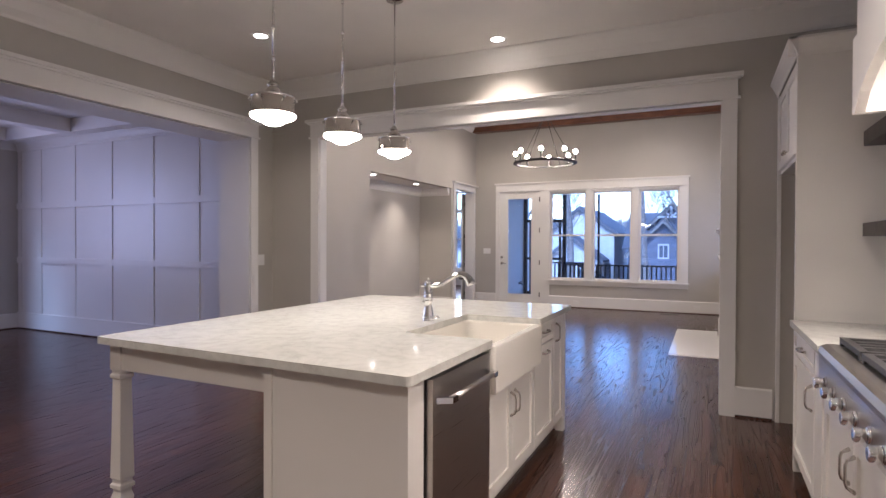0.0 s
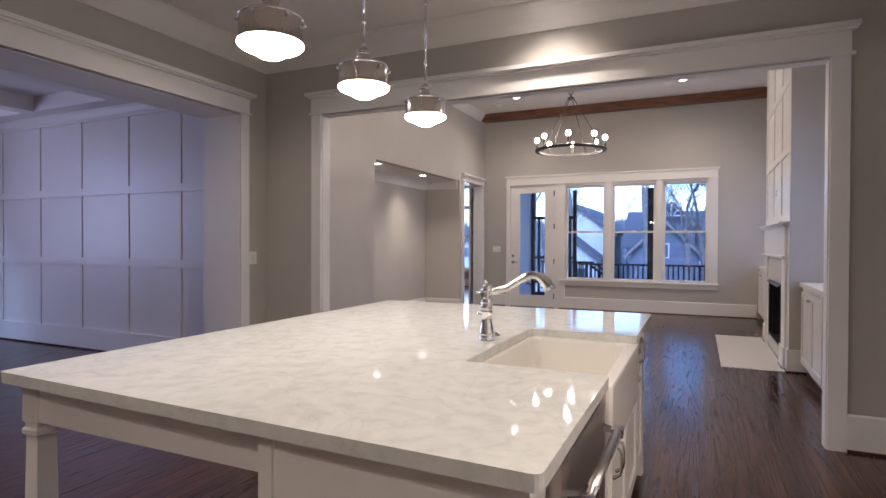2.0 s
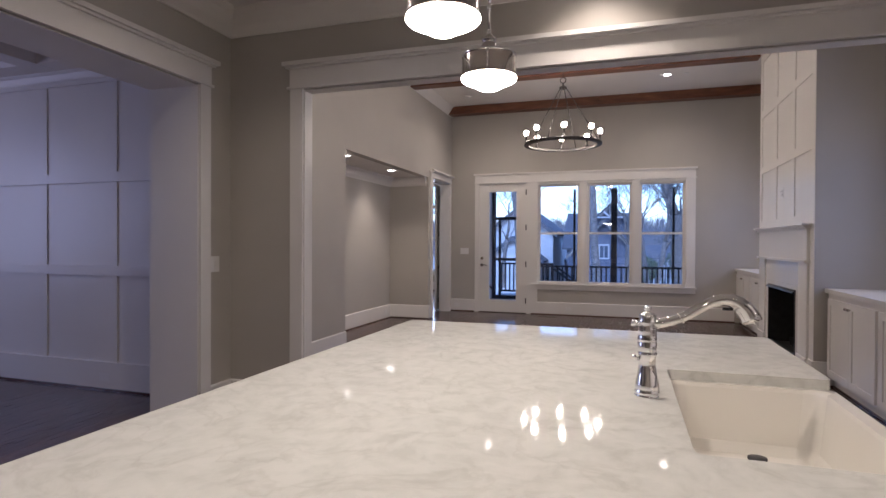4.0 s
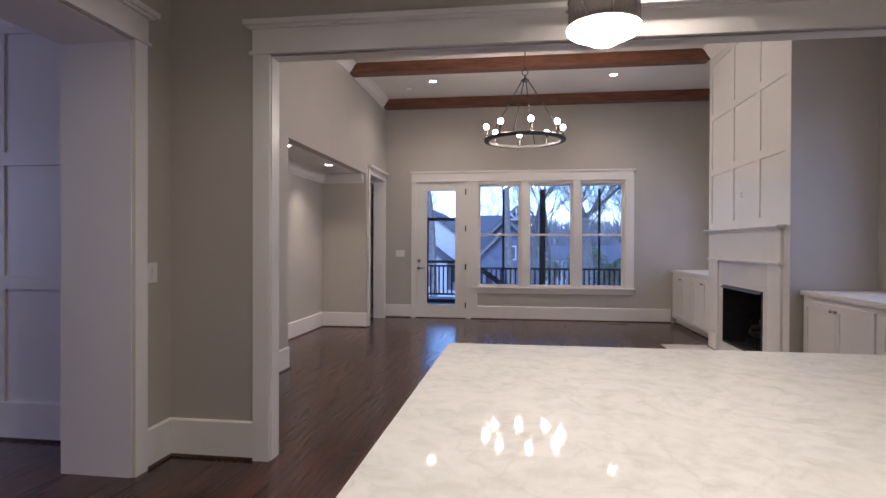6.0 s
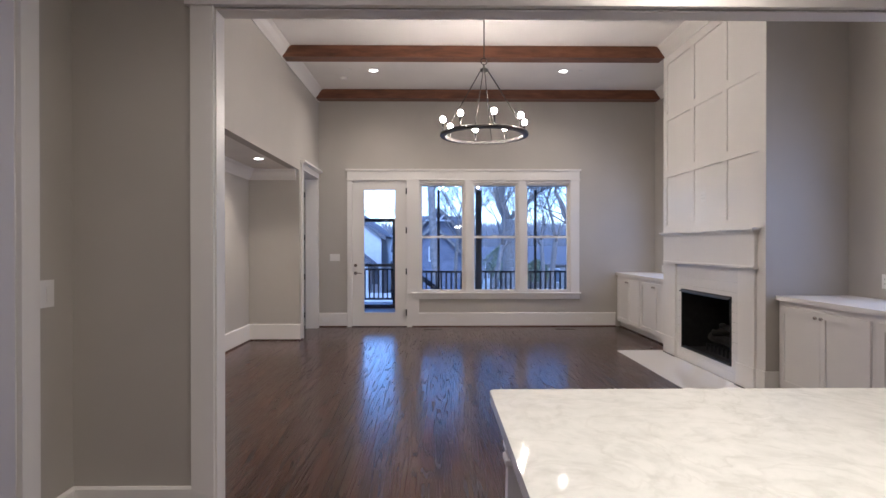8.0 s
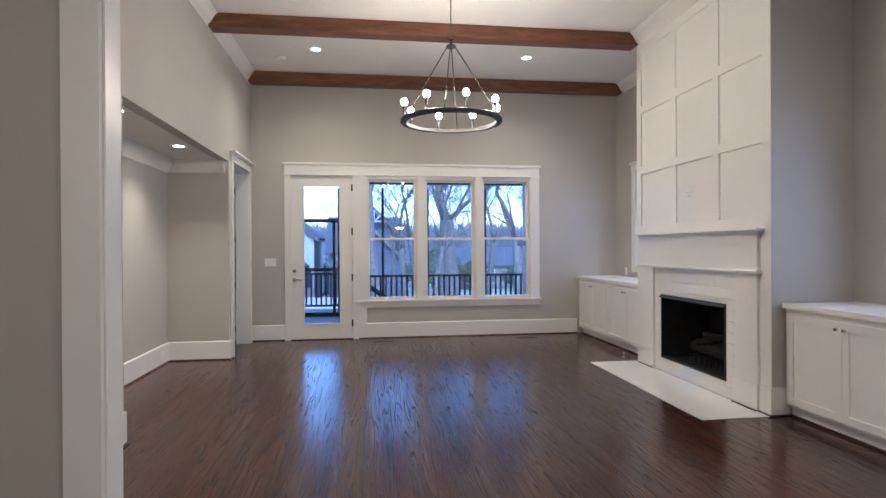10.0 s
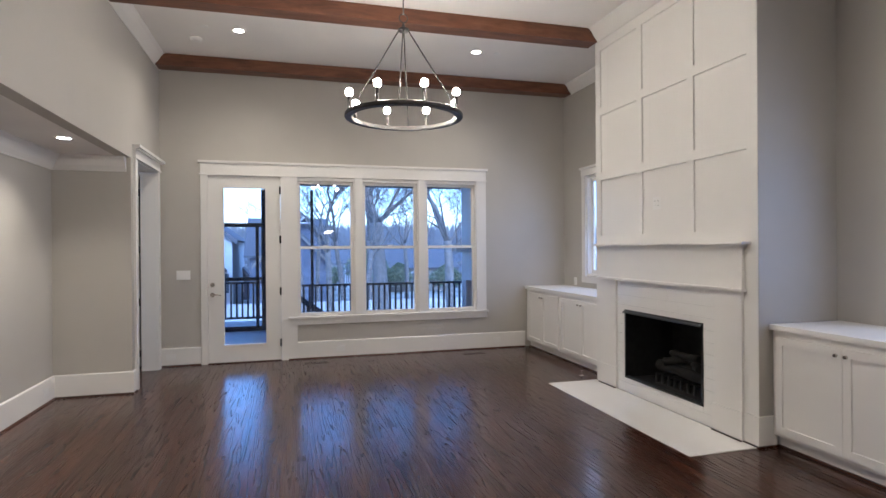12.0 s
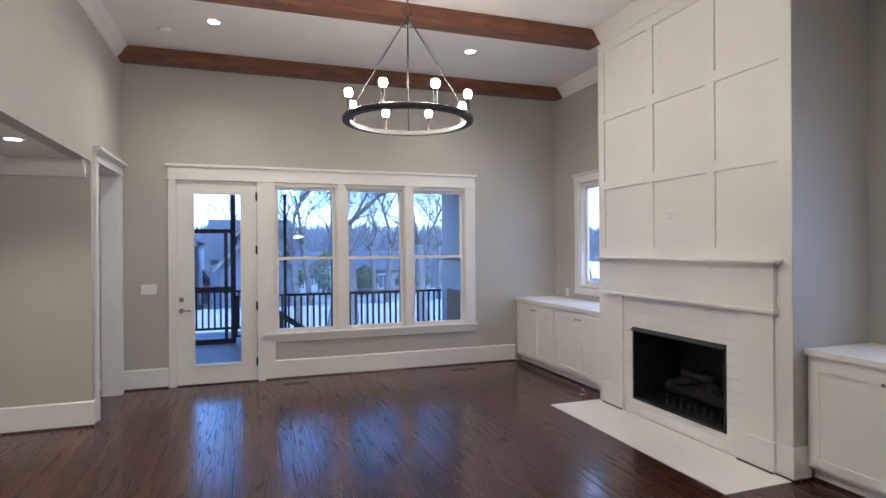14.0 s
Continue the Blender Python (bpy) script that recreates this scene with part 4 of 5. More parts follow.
FACE = -0.682
c = island_unit(2.222, 3.045, "white shaker sink cabinet with two closed doors")
part("carcass", boxes((-0.31, 0.295, -0.41, 0.41, 0.0, 0.535)), CABINET, c)
shaker(c, 1, FACE, 2.228, 2.632, 0.115, 0.645, (2.600, 0.50), hardware="pull")
shaker(c, 1, FACE, 2.636, 3.040, 0.115, 0.645, (2.668, 0.50), hardware="pull")
c = island_unit(3.047, 3.50, "white shaker cabinet with a drawer and a deep door front")
part("carcass", boxes((-0.31, 0.295, -0.225, 0.225, 0.0, 0.755)), CABINET, c)
shaker(c, 1, FACE, 3.052, 3.495, 0.715, 0.850, (3.27, 0.785), name="drawer", hardware="bar", frame_w=0.035)
shaker(c, 1, FACE, 3.052, 3.495, 0.115, 0.705, (3.27, 0.655), hardware="bar")
c = island_unit(3.502, 3.772, "narrow white shaker cabinet with one closed door")
part("carcass", boxes((-0.31, 0.295, -0.134, 0.134, 0.0, 0.755)), CABINET, c)
shaker(c, 1, FACE, 3.508, 3.766, 0.115, 0.850, (3.55, 0.74), hardware="pull")

# dishwasher
dw = thing("dishwasher", (-0.95, 1.917, 0.0), "stainless steel dishwasher with a bar handle", "dishwasher")
part("body", boxes((-0.30, 0.225, -0.298, 0.298, 0.06, 0.855)), BLACK, dw)
part("front_panel", boxes((0.225, 0.297, -0.288, 0.298, 0.105, 0.842), round_by=0.006), STAINLESS, dw, "brushed stainless front")
part("side_rim", boxes((0.225, 0.262, -0.3025, -0.2985, 0.105, 0.85)), BLACK, dw)
part("toe_panel", boxes((0.16, 0.18, -0.298, 0.298, 0.0, 0.10)), BLACK, dw)
bm = bmesh.new()
tube(bm, (0.342, -0.235, 0.762), (0.342, 0.235, 0.762), 0.0125, sides=16)
part("handle", bm, STAINLESS, dw, "round steel bar handle")
for s in (-1, 1):
    bm = bmesh.new()
    prism(bm, [(0.295, s * 0.272), (0.305, s * 0.274), (0.357, s * 0.242), (0.359, s * 0.198), (0.328, s * 0.196), (0.326, s * 0.228), (0.295, s * 0.246)], "z", 0.751, 0.773)
    soften(bm, 0.005, 2)
    part("handle_bracket", bm, CHROME, dw, "chrome bracket")

# apron-front sink
snk = thing("farmhouse_sink", (-0.86, 2.640, 0.64), "white fireclay sink with an apron front", "sink")
bm = bmesh.new()
X0, X1, HY, TOP = -0.275, 0.224, 0.407, 0.222
prof = rounded([(X0, -HY), (X1, -HY), (X1, HY), (X0, HY)], 0.02)
inner = rounded([(X0 + 0.022, -HY + 0.025), (X1 - 0.04, -HY + 0.025), (X1 - 0.04, HY - 0.025), (X0 + 0.022, HY - 0.025)], 0.05)
floor_ = [(u * 0.93 - 0.01, v * 0.96) for u, v in inner]


def ring_at(pts, z):
    return [bm.verts.new((u, v, z)) for u, v in pts]


loops = [ring_at(prof, 0.0), ring_at(prof, TOP - 0.008), ring_at([(u * 0.99, v * 0.992) for u, v in prof], TOP), ring_at([(u, v) for u, v in inner], TOP), ring_at([(u * 0.985, v * 0.99) for u, v in inner], TOP - 0.012), ring_at(floor_, 0.045), ring_at([(u * 0.85, v * 0.9) for u, v in floor_], 0.02)]
for lo, hi in zip(loops, loops[1:]):
    for k in range(len(lo)):
        bm.faces.new((lo[k], lo[(k + 1) % len(lo)], hi[(k + 1) % len(lo)], hi[k])).smooth = True
bm.faces.new(loops[0][::-1])
bm.faces.new(loops[-1])
for f in bm.faces:
    f.smooth = f.calc_area() < 0.004
part("basin", bm, CERAMIC, snk)
bm = bmesh.new()
lathe(bm, [(0.056, 0.020), (0.057, 0.024), (0.047, 0.026), (0.03, 0.026), (0.022, 0.030), (0.021, 0.044), (0.026, 0.047), (0.026, 0.053), (0.004, 0.055)], (-0.025, 0.215, 0), 24)
part("drain", bm, IRON, snk, "dark drain strainer")

# faucet
fc = thing("kitchen_faucet", (-1.196, 2.66, IZ), "polished chrome faucet with a curved spout", "faucet")
bm = bmesh.new()
lathe(bm, [(0.0335, 0.0), (0.0335, 0.005), (0.0315, 0.007), (0.0335, 0.011), (0.0335, 0.016), (0.0315, 0.019), (0.0325, 0.024), (0.0310, 0.036), (0.0265, 0.060), (0.0232, 0.085), (0.0222, 0.112), (0.0262, 0.115), (0.0262, 0.120), (0.0238, 0.122),
           (0.0250, 0.126), (0.0255, 0.148), (0.0240, 0.151), (0.0258, 0.155), (0.0258, 0.159), (0.0240, 0.162), (0.0245, 0.172), (0.0250, 0.190), (0.0235, 0.203), (0.0245, 0.207), (0.0225, 0.211), (0.0235, 0.224), (0.0200, 0.228), (0.0090, 0.231), (0.0075, 0.236), (0.0100, 0.240), (0.0095, 0.246), (0.004, 0.249)], sides=40)
part("body", bm, CHROME, fc)
bm = bmesh.new()
pts = [(0.012, 0, 0.200), (0.035, 0.003, 0.203), (0.06, 0.005, 0.209), (0.085, 0.007, 0.218), (0.11, 0.009, 0.232), (0.135, 0.010, 0.249), (0.16, 0.012, 0.263), (0.185, 0.013, 0.271), (0.207, 0.014, 0.270), (0.226, 0.015, 0.261), (0.243, 0.016, 0.246), (0.255, 0.016, 0.228), (0.260, 0.016, 0.216)]
sweep(bm, pts, [0.0165, 0.0135, 0.013, 0.013, 0.0135, 0.014, 0.0145, 0.016, 0.018, 0.020, 0.0225, 0.0245, 0.0255], 24)
part("spout", bm, CHROME, fc)
bm = bmesh.new()
d = (Vector(pts[4]) - Vector(pts[3])).normalized()
sweep(bm, [Vector(pts[3]) - d * 0.003, Vector(pts[3]) - d * 0.001, Vector(pts[3]) + d * 0.003], [0.0145, 0.0165, 0.0145], 20)
part("collar", bm, CHROME, fc)
part("spray_button", boxes((0.188, 0.212, 0.008, 0.021, 0.243, 0.2505), round_by=0.002), BLACK, fc, "dark spray button")
bm = bmesh.new()
sweep(bm, [(-0.018, -0.004, 0.199), (-0.030, -0.006, 0.200), (-0.034, -0.007, 0.201), (-0.040, -0.008, 0.202), (-0.043, -0.008, 0.203)], [0.007, 0.006, 0.010, 0.010, 0.004], 14)
part("lever_knob", bm, CHROME, fc)
bm = bmesh.new()
sweep(bm, [(-0.020, -0.004, 0.102), (-0.031, -0.006, 0.104), (-0.034, -0.007, 0.109), (-0.035, -0.007, 0.114)], [0.006, 0.006, 0.007, 0.003], 12)
part("lever_tip", bm, CHROME, fc)
bt = thing("air_switch", (-1.20, 2.78, IZ), "small round chrome push button on the marble", "push button")
bm = bmesh.new()
lathe(bm, [(0.022, 0.0), (0.021, 0.005), (0.012, 0.007), (0.011, 0.014), (0.004, 0.016)], sides=20)
part("button", bm, CHROME, bt)

# ---- pendants ----
OPAL_Z = 1.934


def pendant(x, y):
    p = thing("pendant_lamp", (x, y, OPAL_Z), "lit brushed nickel pendant lamp with an opal glass lens", "pendant lamp", "pendants over the island")
    bm = bmesh.new()
    lathe(bm, [(0.004, 0.010), (0.024, 0.012), (0.042, 0.018), (0.056, 0.027), (0.068, 0.034), (0.092, 0.043), (0.108, 0.051), (0.115, 0.058), (0.115, 0.065), (0.109, 0.068)], sides=40)
    g = part("opal_lens", bm, LIT_GLASS, p, "glowing opal glass lens")
    bm = bmesh.new()
    lathe(bm, [(0.114, 0.066), (0.116, 0.068), (0.116, 0.072), (0.111, 0.074), (0.111, 0.150), (0.107, 0.158), (0.094, 0.163), (0.062, 0.170), (0.044, 0.182), (0.032, 0.198), (0.025, 0.215), (0.030, 0.217), (0.030, 0.227), (0.021, 0.230), (0.016, 0.242), (0.008, 0.248)], sides=40)
    part("shade", bm, NICKEL, p, "brushed nickel drum shade")
    bm = bmesh.new()
    lathe(bm, [(0.112, 0.150), (0.1135, 0.152), (0.1135, 0.158), (0.110, 0.160)], sides=40)
    part("trim_band", bm, CHROME, p)
    for k in range(6):
        a = math.radians(40 + 60 * k)
        bm = bmesh.new()
        sweep(bm, [(0.111 * math.cos(a), 0.111 * math.sin(a), 0.142), (0.122 * math.cos(a), 0.122 * math.sin(a), 0.142)], [0.006, 0.007], 10)
        part("thumb_screw", bm, CHROME, p)
    height = KZ - OPAL_Z
    bm = bmesh.new()
    tube(bm, (0, 0, 0.24), (0, 0, height - 0.02), 0.006, sides=12)
    part("rod", bm, CHROME, p)
    for z in (0.25, 0.36, 0.52, 0.70, 0.88):
        bm = bmesh.new()
        lathe(bm, [(0.006, z - 0.014), (0.0095, z - 0.01), (0.0095, z + 0.01), (0.006, z + 0.014)], sides=12)
        part("rod_coupling", bm, CHROME, p)
    bm = bmesh.new()
    lathe(bm, [(0.012, height - 0.03), (0.06, height - 0.024), (0.063, height - 0.018), (0.063, height - 0.001)], sides=28)
    part("canopy", bm, NICKEL, p)


for x, y in ((-1.79, 2.05), (-1.79, 2.655), (-1.80, 3.30)):
    pendant(x, y)

# ---- range wall ----
rc = thing("range_counter", (1.01, 3.2, 0.861), "white marble counter beside the cooktop", "countertop")
part("slab", boxes((-0.325, 0.318, -0.465, 0.468, 0.0, 0.034), round_by=0.004), MARBLE, rc)
structure("trim_backsplash", boxes((KX1 - 0.012, KX1 - 0.001, -1.0, 3.665, 0.9, 1.89)), TILE, "white glossy backsplash behind the cooktop", "backsplash")


def range_unit(y0, y1, label):
    c = thing("base_cabinet", (1.0, (y0 + y1) / 2, 0), label, "cabinet", "cabinets of the range wall")
    h = (y1 - y0) / 2
    part("carcass", boxes((-0.275, 0.328, -h, h, 0.1, 0.858)), CABINET, c)
    part("toe_kick", boxes((-0.21, 0.328, -h, h, 0.0, 0.1)), CABINET, c)
    return c


c = range_unit(2.76, 3.662, "white shaker base cabinet with a drawer over a door")
shaker(c, -1, 0.705, 2.95, 3.655, 0.715, 0.850, (3.28, 0.782), name="drawer", hardware="bar", frame_w=0.035)
shaker(c, -1, 0.705, 2.95, 3.655, 0.12, 0.705, (2.995, 0.60), hardware="pull")
part("filler", boxes((-0.292, -0.275, -0.45, -0.262, 0.1, 0.858), round_by=0.003), CABINET, c)
c = range_unit(1.55, 2.755, "white shaker cabinet with two doors under the cooktop")
shaker(c, -1, 0.705, 2.155, 2.69, 0.12, 0.69, (2.195, 0.56), hardware="pull")
shaker(c, -1, 0.705, 1.615, 2.15, 0.12, 0.69, (2.11, 0.56), hardware="pull")
c = range_unit(-1.0, 1.545, "white base cabinet of the range wall")

ct = thing("gas_cooktop", (0.98, 2.14, 0.70), "stainless gas range top with chrome knobs and iron grates", "cooktop")
bm = bmesh.new()
prism(bm, [(-0.255, 0.0), (-0.29, 0.03), (-0.29, 0.15), (-0.295, 0.175), (-0.285, 0.198), (-0.26, 0.208), (0.34, 0.208), (0.34, 0.0)], "y", -0.59, 0.59)
part("body", bm, STAINLESS, ct, "brushed stainless body")
for k in range(6):
    y = 0.41 - k * 0.174
    bm = bmesh.new()
    sweep(bm, [(-0.288, y, 0.072), (-0.298, y, 0.072), (-0.300, y, 0.072)], [0.026, 0.026, 0.022], 20)
    kn = part("knob_bezel", bm, CHROME, ct)
    bm = bmesh.new()
    sweep(bm, [(-0.299, y, 0.072), (-0.305, y, 0.072), (-0.331, y, 0.070), (-0.335, y, 0.070)], [0.018, 0.023, 0.0225, 0.017], 18)
    part("knob", bm, CHROME, kn, "polished metal knob")
for k in range(3):
    yc = 0.385 - k * 0.39
    bm = bmesh.new()
    for r in ((-0.22, -0.19, yc - 0.18, yc + 0.18, 0.222, 0.244), (0.27, 0.30, yc - 0.18, yc + 0.18, 0.222, 0.244), (-0.19, 0.27, yc - 0.18, yc - 0.155, 0.222, 0.244), (-0.19, 0.27, yc + 0.155, yc + 0.18, 0.222, 0.244),
              (-0.19, 0.27, yc - 0.075, yc - 0.055, 0.226, 0.244), (-0.19, 0.27, yc - 0.008, yc + 0.012, 0.226, 0.244), (-0.19, 0.27, yc + 0.06, yc + 0.08, 0.226, 0.244), (0.03, 0.05, yc - 0.155, yc + 0.155, 0.224, 0.244),
              (-0.22, -0.19, yc - 0.18, yc - 0.15, 0.208, 0.222), (-0.22, -0.19, yc + 0.15, yc + 0.18, 0.208, 0.222), (0.27, 0.30, yc - 0.18, yc - 0.15, 0.208, 0.222), (0.27, 0.30, yc + 0.15, yc + 0.18, 0.208, 0.222)):
        box(bm, *r)
    soften(bm, 0.005, 1)
    part("grate", bm, IRON, ct, "cast iron grate")
    for x in (-0.08, 0.16):
        bm = bmesh.new()
        lathe(bm, [(0.05, 0.208), (0.05, 0.214), (0.036, 0.216), (0.036, 0.221), (0.03, 0.223)], (x, yc, 0), 20)
        part("burner", bm, IRON, ct)

hood = thing("range_hood", (1.04, 1.85, 1.85), "white panelled range hood cover with a curved lower edge", "range hood")
part("body", boxes((-0.25, 0.288, -0.64, 0.64, 0.32, 1.249)), CABINET, hood)
part("frame", boxes((-0.272, -0.25, -0.64, -0.52, 0.30, 1.249), (-0.272, -0.25, 0.52, 0.64, 0.30, 1.249), (-0.272, -0.25, -0.52, 0.52, 0.30, 0.42), round_by=0.002), CABINET, hood)
bm = bmesh.new()
outline = [(-0.64, 0.0), (-0.60, 0.0)] + [(-0.60 + 1.2 * k / 16, 0.17 * math.sin(math.pi * k / 16) ** 0.6) for k in range(1, 16)] + [(0.60, 0.0), (0.64, 0.0), (0.64, 0.295), (-0.64, 0.295)]
prism(bm, outline, "x", -0.285, -0.25)
part("arched_valance", bm, CABINET, hood)
part("side", boxes((-0.25, 0.288, 0.60, 0.64, 0.0, 0.32)), CABINET, hood)
part("side", boxes((-0.25, 0.288, -0.64, -0.60, 0.0, 0.32)), CABINET, hood)
for y in (-0.3, 0.3):
    bm = bmesh.new()
    lathe(bm, [(0.03, 0.306), (0.034, 0.308), (0.034, 0.319)], (0.0, y, 0), 20)
    part("hood_light", bm, LIT_CAN, hood, "glowing round hood light")
    lamp("hood_lamp", "SPOT", look((1.04, 1.85 + y, 1.85 + 0.30), (1.04, 1.85 + y, 0.9)), 24, 0.03, 140, 1.0)
for z, d in ((1.893, 0.082), (1.388, 0.073)):
    s = thing("floating_shelf", (1.18, 3.08, z), "dark stained wooden floating shelf on the wall", "shelf", "floating shelves")
    part("board", boxes((-0.15, 0.148, -0.56, 0.585, 0.0, d), round_by=0.003), SHELF_WOOD, s)

fr = thing("fridge_surround", (1.0, 4.18, 0), "white tall cabinet surround with an empty fridge bay", "cabinet")
part("side_panel", boxes((-0.27, 0.328, -0.51, -0.482, 0.0, 2.44), round_by=0.002), CABINET, fr)
part("face_stile", boxes((-0.29, -0.27, -0.512, -0.472, 0.0, 2.44), round_by=0.002), CABINET, fr)
part("face_stile", boxes((-0.29, -0.265, 0.495, 0.528, 0.0, 1.86), round_by=0.002), CABINET, fr)
part("side_panel", boxes((-0.29, 0.328, 0.47, 0.528, 1.86, 2.44), round_by=0.002), CABINET, fr)
part("bay_lining", boxes((-0.265, 0.328, 0.505, 0.527, 0.0, 1.859), (0.318, 0.3285, -0.481, 0.505, 0.0, 1.859)), WALL, fr, "greige painted walls of the bay")
part("upper_cabinet", boxes((-0.268, 0.328, -0.482, 0.47, 1.86, 2.44)), CABINET, fr)
shaker(fr, -1, 0.712, 3.722, 4.178, 1.885, 2.42, (4.14, 1.95))
shaker(fr, -1, 0.712, 4.182, 4.645, 1.885, 2.42, (4.22, 1.95))
bm = bmesh.new()
cr = [(0.0, 0.0), (-0.012, 0.0), (-0.02, 0.03), (-0.05, 0.075), (-0.085, 0.12), (-0.10, 0.13), (-0.10, 0.15), (0.0, 0.15)]
prism(bm, [(-0.29 + u * 0.5, 2.44 + v * 0.7) for u, v in cr], "y", -0.562, 0.528)
prism(bm, [(-0.512 + u * 0.5, 2.44 + v * 0.7) for u, v in cr], "x", -0.34, 0.328)
part("crown", bm, CABINET, fr)

# ---- dining room: panelled wall and coffered ceiling ----
PY = DY1 - 0.03
pn = tagged(new("trim_wall_panelling"), "white board and batten panelling on the dining room wall", "wall panelling", "", "structure")
SX = [-9.37, -8.85, -8.03, -7.215, -6.378, -5.54, -4.72]
for x in SX:
    part("batten", boxes((x - 0.045, x + 0.045, PY - 0.011, PY, 0.25, 2.72), round_by=0.002), TRIM, pn)
for z0, z1 in ((0.0, 0.25), (1.012, 1.10), (1.838, 1.926), (2.72, 2.84)):
    part("rail", boxes((DX0, DX1 - 0.001, PY - 0.026, PY, z0, z1), round_by=0.002), TRIM, pn)
part("shoe_moulding", boxes((DX0, DX1, PY - 0.036, PY - 0.022, 0, 0.018), round_by=0.004), FLOOR, pn)
base_outlet((-5.62, PY - 0.022, 0.12), 0)
base_run("baseboard", "y", DY0, PY, DX0, 1)
DC = 3.02
structure("ceiling_dining", boxes((DX0, DX1, DY0, DY1 - 0.03, DC, DC + 0.12),
          *[(x - 0.11, x + 0.11, DY0, PY, 2.84, DC) for x in (-9.31, -7.75, -6.2, -4.751)],
          *[(DX0 + 0.22, DX1 - 0.22, y - 0.11, y + 0.11, 2.842, DC - 0.001) for y in (4.65, 3.0, 1.35, -0.3)]), CEIL, "white coffered ceiling with boxed beams", "ceiling")
bm = bmesh.new()
crown_run(bm, "x", DX0, DX1, PY, 2.845, -1, 0.75)
crown_run(bm, "y", DY0, PY, DX0, 2.845, 1, 0.75)
structure("trim_crown_dining", bm, TRIM, "white crown moulding in the dining room", "crown moulding")
w = tagged(new("window_6"), "wide white window of the dining room", "window", "", "structure")
W0, W1 = DX0 - 0.12, DX0 + 0.01
part("frame", boxes((W0, W1, 1.2, 1.25, 0.9, 2.7), (W0, W1, 3.35, 3.4, 0.9, 2.7), (W0, W1, 1.25, 3.35, 0.9, 0.95), (W0, W1, 1.25, 3.35, 2.65, 2.7), (W0, W1, 2.25, 2.35, 0.95, 2.65)), TRIM, w)
for y0, y1 in ((1.25, 2.25), (2.35, 3.35)):
    pane("pane", (DX0 - 0.085, DX0 - 0.08, y0, y1, 0.95, 2.65), w)

# ---- next room, seen through the doorway ----
structure("wall_next_room", boxes(
    (-9.6, -9.48, 10.30, 15.92, 0, 3.2), (-9.6, -5.34, 10.18, 10.30, 0, 3.2), (-5.34, -4.681, 10.18, 10.30, 2.551, 3.2), (-4.74, -4.62, 12.4, 15.8, -0.4, 3.4), (-4.74, -4.62, 11.66, 12.4, -0.4, 3.4),
    (-9.6, -8.1, 15.8, 15.92, 0, 3.2), (-5.7, -4.62, 15.8, 15.92, -0.4, 3.4), (-8.1, -5.7, 15.8, 15.92, 0, 0.5), (-8.1, -5.7, 15.8, 15.92, 2.95, 3.2)), WALL, "greige walls of the next room", "wall")
structure("ceiling_next_room", boxes((-9.6, -4.62, 10.18, 15.92, 3.2, 3.3)), CEIL, "white ceiling of the next room", "ceiling")
w = tagged(new("window_5"), "tall white window with a transom in the next room", "window", "", "structure")
for r in ((-8.2, -8.1, 15.77, 15.8, 0.5, 2.95), (-5.7, -5.6, 15.77, 15.8, 0.5, 2.95), (-8.2, -5.6, 15.77, 15.8, 2.95, 3.08), (-8.22, -5.58, 15.74, 15.8, 0.42, 0.5)):
    part("casing", boxes(r, round_by=0.003), TRIM, w)
part("frame", boxes((-8.1, -8.04, 15.8, 15.9, 0.5, 2.95), (-5.76, -5.7, 15.8, 15.9, 0.5, 2.95), (-6.95, -6.89, 15.8, 15.9, 0.5, 2.95), (-8.04, -5.76, 15.8, 15.9, 0.5, 0.57), (-8.04, -5.76, 15.8, 15.9, 1.44, 1.48), (-8.04, -5.76, 15.8, 15.9, 2.28, 2.38), (-8.04, -5.76, 15.8, 15.9, 2.89, 2.95)), TRIM, w)
pane("pane", (-8.04, -6.95, 15.85, 15.855, 0.57, 2.89), w)
pane("pane", (-6.89, -5.76, 15.85, 15.855, 0.57, 2.89), w)
base_run("baseboard", "x", -9.48, -4.74, 15.8, -1)

# ---- porch ----
STUCCO = rough_mat("pale_stucco", (0.60, 0.61, 0.63), 0.85, 60, 0.1, 0.4)
DARK_PAINT = rough_mat("dark_porch_paint", (0.018, 0.022, 0.03), 0.5, 30, 0.2, 0.1)
PORCH_PAINT = painted("pale_porch_paint", (0.66, 0.68, 0.70), 0.6)
DECKING = rough_mat("grey_decking", (0.30, 0.30, 0.31), 0.5, 9, 0.2, 0.2)
SIDING_PALE = rough_mat("pale_siding", (0.45, 0.46, 0.48), 0.7, 3, 0.08, 0.05)
SIDING_DARK = rough_mat("slate_siding", (0.105, 0.12, 0.165), 0.7, 3, 0.2, 0.05)
SIDING_TAN = rough_mat("tan_siding", (0.20, 0.19, 0.18), 0.7, 3, 0.2, 0.05)
SHINGLE = rough_mat("dark_roof_shingle", (0.095, 0.10, 0.115), 0.85, 14, 0.35, 0.4)
# far twigs: the blue-grey cast puts distance haze into the colour
WOODS = rough_mat("hazed_winter_twigs", (0.115, 0.12, 0.135), 0.9, 0.2, 0.45, 0.1)
BARK = rough_mat("grey_bark", (0.14, 0.13, 0.125), 0.9, 9, 0.4, 0.8)
LEAF = rough_mat("evergreen_leaf", (0.11, 0.14, 0.09), 0.6, 6, 0.5, 0.1)
LAWN = rough_mat("dormant_lawn", (0.37, 0.37, 0.33), 0.95, 0.35, 0.3, 0.5)
CONCRETE = rough_mat("pale_concrete", (0.42, 0.42, 0.42), 0.85, 1.2, 0.12, 0.2)
